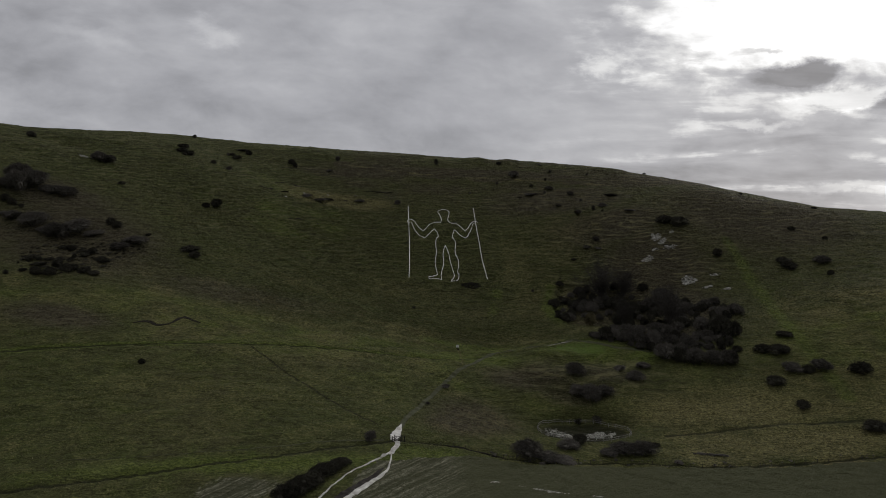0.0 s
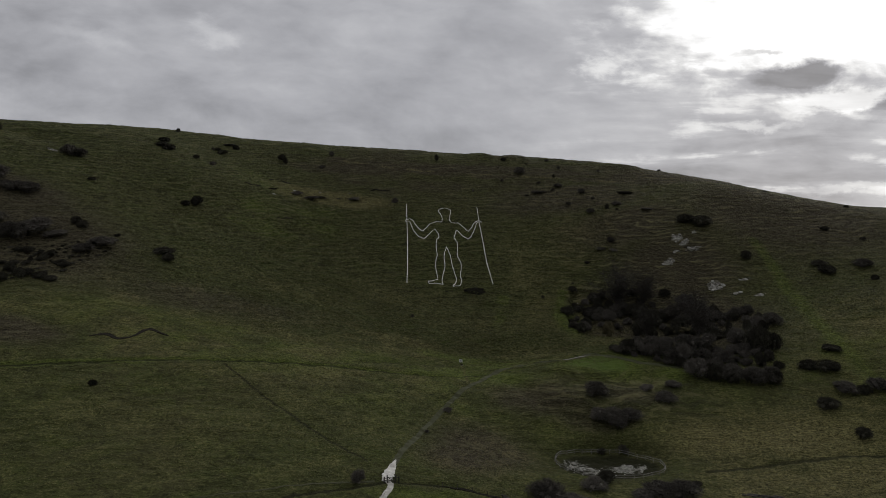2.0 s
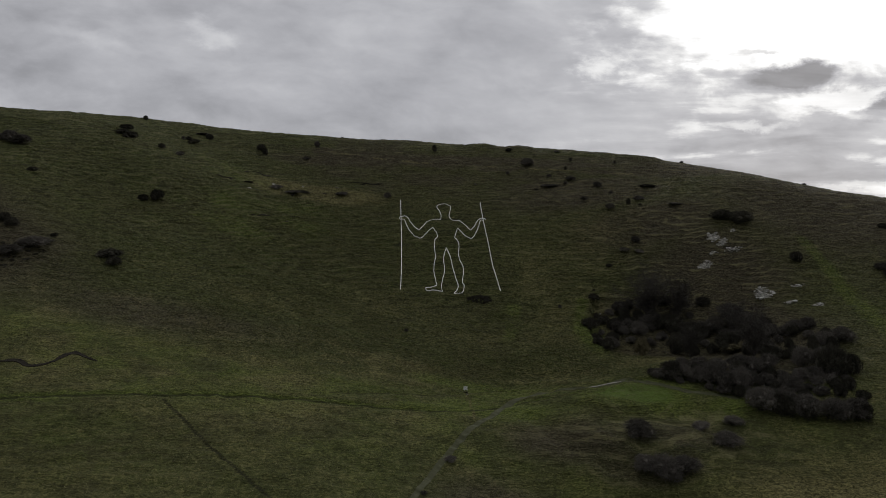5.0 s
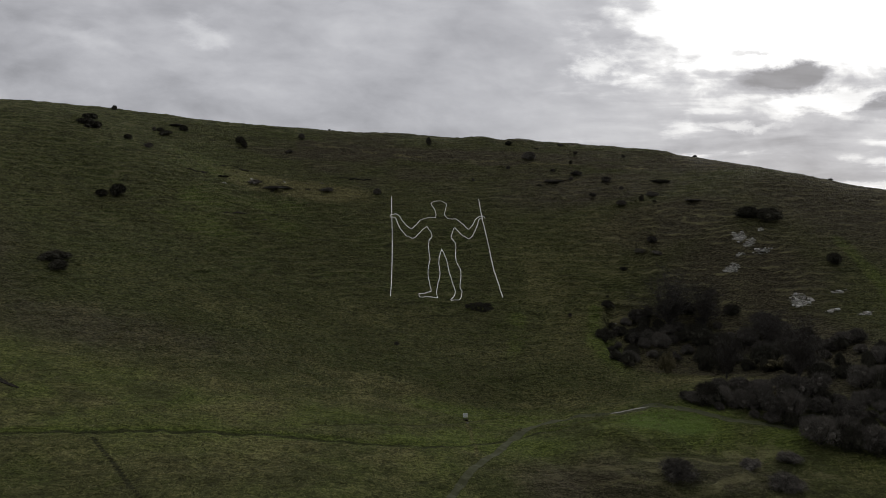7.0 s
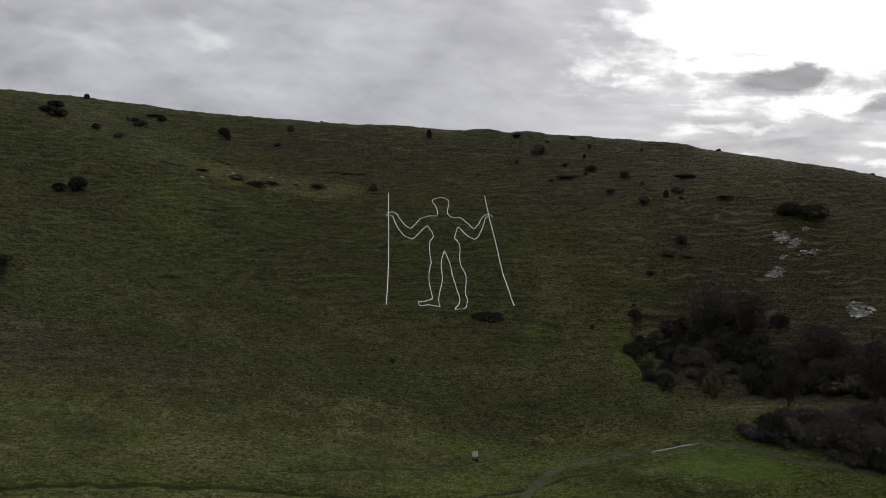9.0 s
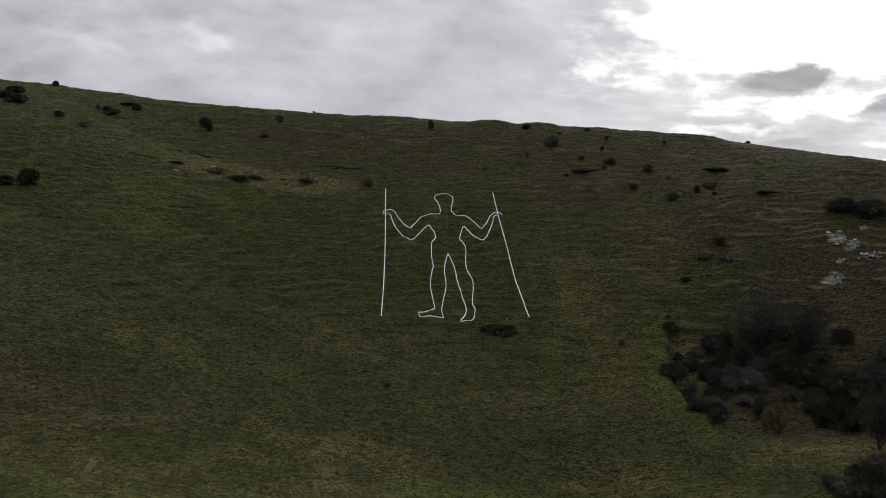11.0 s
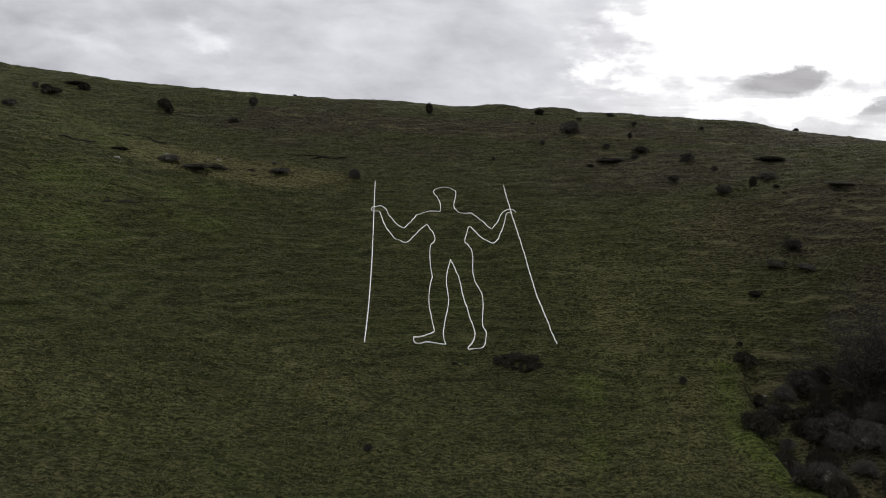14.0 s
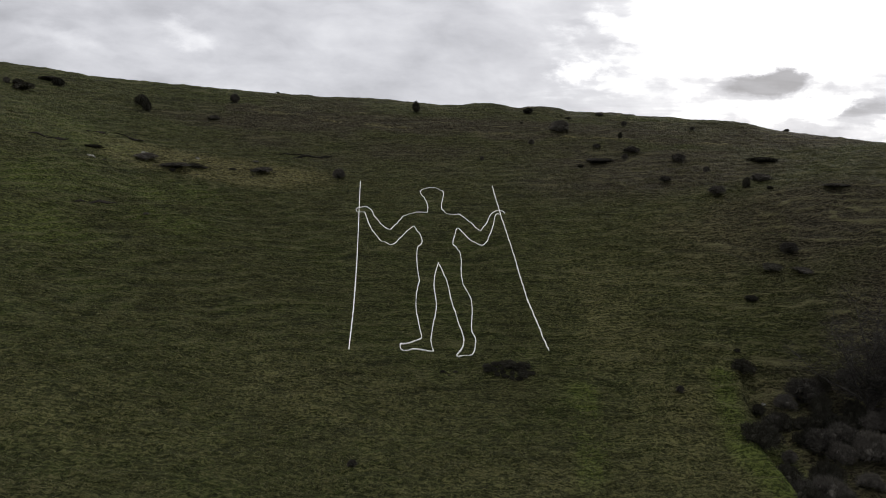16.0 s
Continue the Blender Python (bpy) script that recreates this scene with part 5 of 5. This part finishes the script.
def bar(bm, a, b, r, sides=6):
    """A round bar from a to b."""
    a, b = Vector(a), Vector(b)
    way = (b - a).normalized()
    u = way.orthogonal().normalized()
    v = way.cross(u)
    rings = []
    for p in (a, b):
        rings.append([bm.verts.new(p + (u * math.cos(6.2832 * s / sides) + v * math.sin(6.2832 * s / sides)) * r) for s in range(sides)])
    for s in range(sides):
        bm.faces.new((rings[0][s], rings[0][(s + 1) % sides], rings[1][(s + 1) % sides], rings[1][s]))
    bm.faces.new(rings[0][::-1])
    bm.faces.new(rings[1])


def build_gate():
    root = new("field_gate")
    x0, y0 = -11.1, -142.4
    root.matrix_basis = pose(x0, y0, height(x0, y0), 0, 0, 8)
    tagged(root, "dark timber field gate with braces between posts on chalk", "gate")
    for x, top in ((-1.45, 1.35), (-0.85, 1.6), (0.85, 1.6), (1.45, 1.35)):
        bm = bmesh.new()
        box(bm, x - 0.11, x + 0.11, -0.11, 0.11, -0.6, top)
        bmesh.ops.bevel(bm, geom=bm.edges[:], offset=0.02, segments=1, affect="EDGES")
        part("post", bm, DARKWOOD, root)
    for z in (0.25, 0.55, 0.85, 1.2):
        bm = bmesh.new()
        box(bm, -0.74, 0.74, -0.03, 0.03, z - 0.06, z + 0.06)
        part("rail", bm, DARKWOOD, root)
    for a, b in (((-0.7, 0.045, 0.25), (0.7, 0.045, 1.2)), ((0.7, -0.045, 0.25), (-0.7, -0.045, 1.2))):
        bm = bmesh.new()
        bar(bm, a, b, 0.045)
        part("brace", bm, DARKWOOD, root)
    for x in (-1.15, 1.15):
        for z in (0.6, 1.05):
            bm = bmesh.new()
            box(bm, x - 0.2, x + 0.2, -0.035, 0.035, z - 0.06, z + 0.06)
            part("side_rail", bm, DARKWOOD, root)


def build_fence(name, line, gap, top, label, material, rails, closed=False, rail_size=0.03):
    """Posts along a line with rails or wires between them."""
    root = new(name)
    x0, y0 = line[0]
    z0 = height(x0, y0)
    root.matrix_basis = pose(x0, y0, z0)
    tagged(root, label, "fence")
    q = smooth_line(line + ([line[0]] if closed else []), 0.25)
    run = np.r_[0, np.cumsum(np.linalg.norm(np.diff(q, axis=0), axis=1))]
    count = max(2, round(run[-1] / gap))
    spots = [(float(np.interp(run[-1] * k / count, run, q[:, 0])), float(np.interp(run[-1] * k / count, run, q[:, 1]))) for k in range(count + 1)]
    feet = [Vector((x - x0, y - y0, height(x, y) - z0)) for x, y in spots]
    rng = random.Random(len(feet))
    shape = bmesh.new()
    box(shape, -0.045, 0.045, -0.045, 0.045, -0.5, top)
    bmesh.ops.bevel(shape, geom=shape.edges[:], offset=0.012, segments=1, affect="EDGES")
    data = bpy.data.meshes.new("post")
    shape.to_mesh(data)
    shape.free()
    data.materials.append(material)
    for k, p in enumerate(feet[:-1] if closed else feet):
        ob = new("post", data)
        ob.parent = root
        ob.matrix_basis = Matrix.Translation(p) @ pose(0, 0, 0, rng.uniform(-4, 4), rng.uniform(-4, 4), rng.uniform(0, 90))
    for z in rails:
        for a, b in zip(feet, feet[1:]):
            bm = bmesh.new()
            bar(bm, a + Vector((0, 0, z)), b + Vector((0, 0, z)), rail_size, 4)
            part("rail" if rail_size > 0.02 else "wire", bm, material, root)


def build_notice():
    x, y = SIGN[0]
    root = new("notice_board")
    root.matrix_basis = pose(x, y, height(x, y), 0, 0, 3)
    tagged(root, "white notice board on two dark posts in the grass", "sign")
    for px in (-0.34, 0.34):
        bm = bmesh.new()
        box(bm, px - 0.05, px + 0.05, -0.02, 0.08, -0.4, 1.25)
        part("post", bm, DARKWOOD, root)
    bm = bmesh.new()
    box(bm, -0.48, 0.48, -0.07, -0.022, 0.62, 1.5)
    bmesh.ops.bevel(bm, geom=bm.edges[:], offset=0.012, segments=1, affect="EDGES")
    panel = part("panel", bm, BOARD, root, "white printed panel")
    for z, w in ((1.34, 0.30), (1.18, 0.36), (1.08, 0.33), (0.86, 0.36), (0.76, 0.28)):
        bm = bmesh.new()
        box(bm, -w, w, -0.077, -0.071, z - 0.015, z + 0.015)
        part("print_line", bm, INK, panel)
    bm = bmesh.new()
    box(bm, -0.55, 0.55, -0.25, 0.3, -0.3, 0.16)
    bmesh.ops.bevel(bm, geom=bm.edges[:], offset=0.04, segments=2, affect="EDGES")
    part("footing", bm, SOIL_SHADE, root, "dark trampled earth footing")
    sx, sy = SIGN[1]
    stone("marker_stone", 77, sx, sy, 0.45, "small pale stone in the trodden grass", "rock", "")


def build_logs():
    rng = random.Random(4)
    for k in range(7):
        x, y = 63 + k * 1.1 + rng.uniform(-0.4, 0.4), -133.4 + rng.uniform(-0.5, 0.5)
        verts, faces = [], []
        path = limb(rng, Vector((-1.4, 0, 0)), Vector((1, 0, 0)), rng.uniform(2.2, 3.6), 5, 0.3, 0.08)
        tube(verts, faces, path, [0.20, 0.19, 0.17, 0.16, 0.14, 0.12], 7)
        faces.append(tuple(range(7))[::-1])
        ob = mesh_object("log", verts, faces, TRUNK, True)
        ob.matrix_basis = pose(x, y, height(x, y) + 0.12 + 0.12 * (k % 2), 0, rng.uniform(-3, 3), rng.uniform(-14, 14))
        tagged(ob, "weathered grey log lying in rough grass", "log", "fallen logs")


build_logs()
build_gate()
oval = [(PIT[0] + PIT[2] * math.cos(a), PIT[1] + PIT[3] * math.sin(a) - 1.4 * math.cos(a)) for a in np.linspace(0, 2 * math.pi, 24, endpoint=False)]
build_fence("pit_fence", oval, 2.2, 1.15, "weathered pale timber rail fence round a chalk pit", WOOD, (0.55, 1.05), True, 0.075)
build_fence("bank_fence", BANK[6:], 3.0, 1.1, "old post and wire fence beside the ploughed field", DARKWOOD, (0.45, 0.95), False, 0.012)
build_notice()


# ---- grass tufts ----
def build_grass():
    rng = np.random.default_rng(8)
    spots = []
    for x0, x1, y0, y1, count in ((-75, 75, -75, 70, 150000), (-150, 150, -150, 95, 120000), (-120, 120, -175, -70, 60000)):
        spots.append(np.column_stack([rng.uniform(x0, x1, count), rng.uniform(y0, y1, count)]))
    p = np.concatenate(spots)
    growth, bare = grow(p[:, 0], p[:, 1])
    thick = 0.55 + 0.8 * lattice(p[:, 0] / 5, p[:, 1] / 3, 9) + 0.3 * lattice(p[:, 0] / 1.6, p[:, 1] / 1.2, 10)
    thick *= np.where(p[:, 1] < -62, 0.55, 1.0)
    keep = (growth[:, 0] < 0.35) & (bare[:, :2].max(1) < 0.3) & (rng.random(len(p)) < thick) & (way_distance(p[:, 0], p[:, 1], PATH_UP) > 0.6)
    for line in (HEAD, ARM_B, SIDE_B, LEG_B, LEG_A, SIDE_A, ARM_A, STAFF_A, STAFF_B):
        keep &= way_distance(p[:, 0], p[:, 1], line) > 0.5
    p = p[keep]
    z = land(p[:, 0], p[:, 1])
    n, each = len(p), 4
    base = np.repeat(np.column_stack([p, z - 0.03]), each, 0) + np.column_stack([rng.normal(0, 0.12, (n * each, 2)), np.zeros(n * each)])
    a = rng.uniform(0, 2 * np.pi, n * each)
    side = np.column_stack([np.cos(a), np.sin(a), 0 * a]) * rng.uniform(0.025, 0.065, (n * each, 1))
    swathe = np.repeat(rng.normal(0, 0.30, n), each)
    slope = (land(p[:, 0], p[:, 1] + 0.5) - land(p[:, 0], p[:, 1] - 0.5)).repeat(each)
    ly = rng.normal(-0.12, 0.17, n * each)
    lean = np.column_stack([swathe + rng.normal(0, 0.14, n * each), ly, rng.uniform(0.10, 0.30, n * each) + ly * slope])
    verts = np.stack([base - side, base + side, base + lean], 1).reshape(-1, 3)
    data = bpy.data.meshes.new("grass_tufts")
    data.vertices.add(len(verts))
    data.vertices.foreach_set("co", verts.astype(np.float32).ravel())
    data.loops.add(len(verts))
    data.loops.foreach_set("vertex_index", np.arange(len(verts), dtype=np.int32))
    data.polygons.add(n * each)
    data.polygons.foreach_set("loop_start", np.arange(0, len(verts), 3, dtype=np.int32))
    data.update()
    data.materials.append(BLADES)
    tagged(new("grass_tufts", data), "dry tussocky winter grass covering the hillside", "grass", kind="stuff")


build_grass()
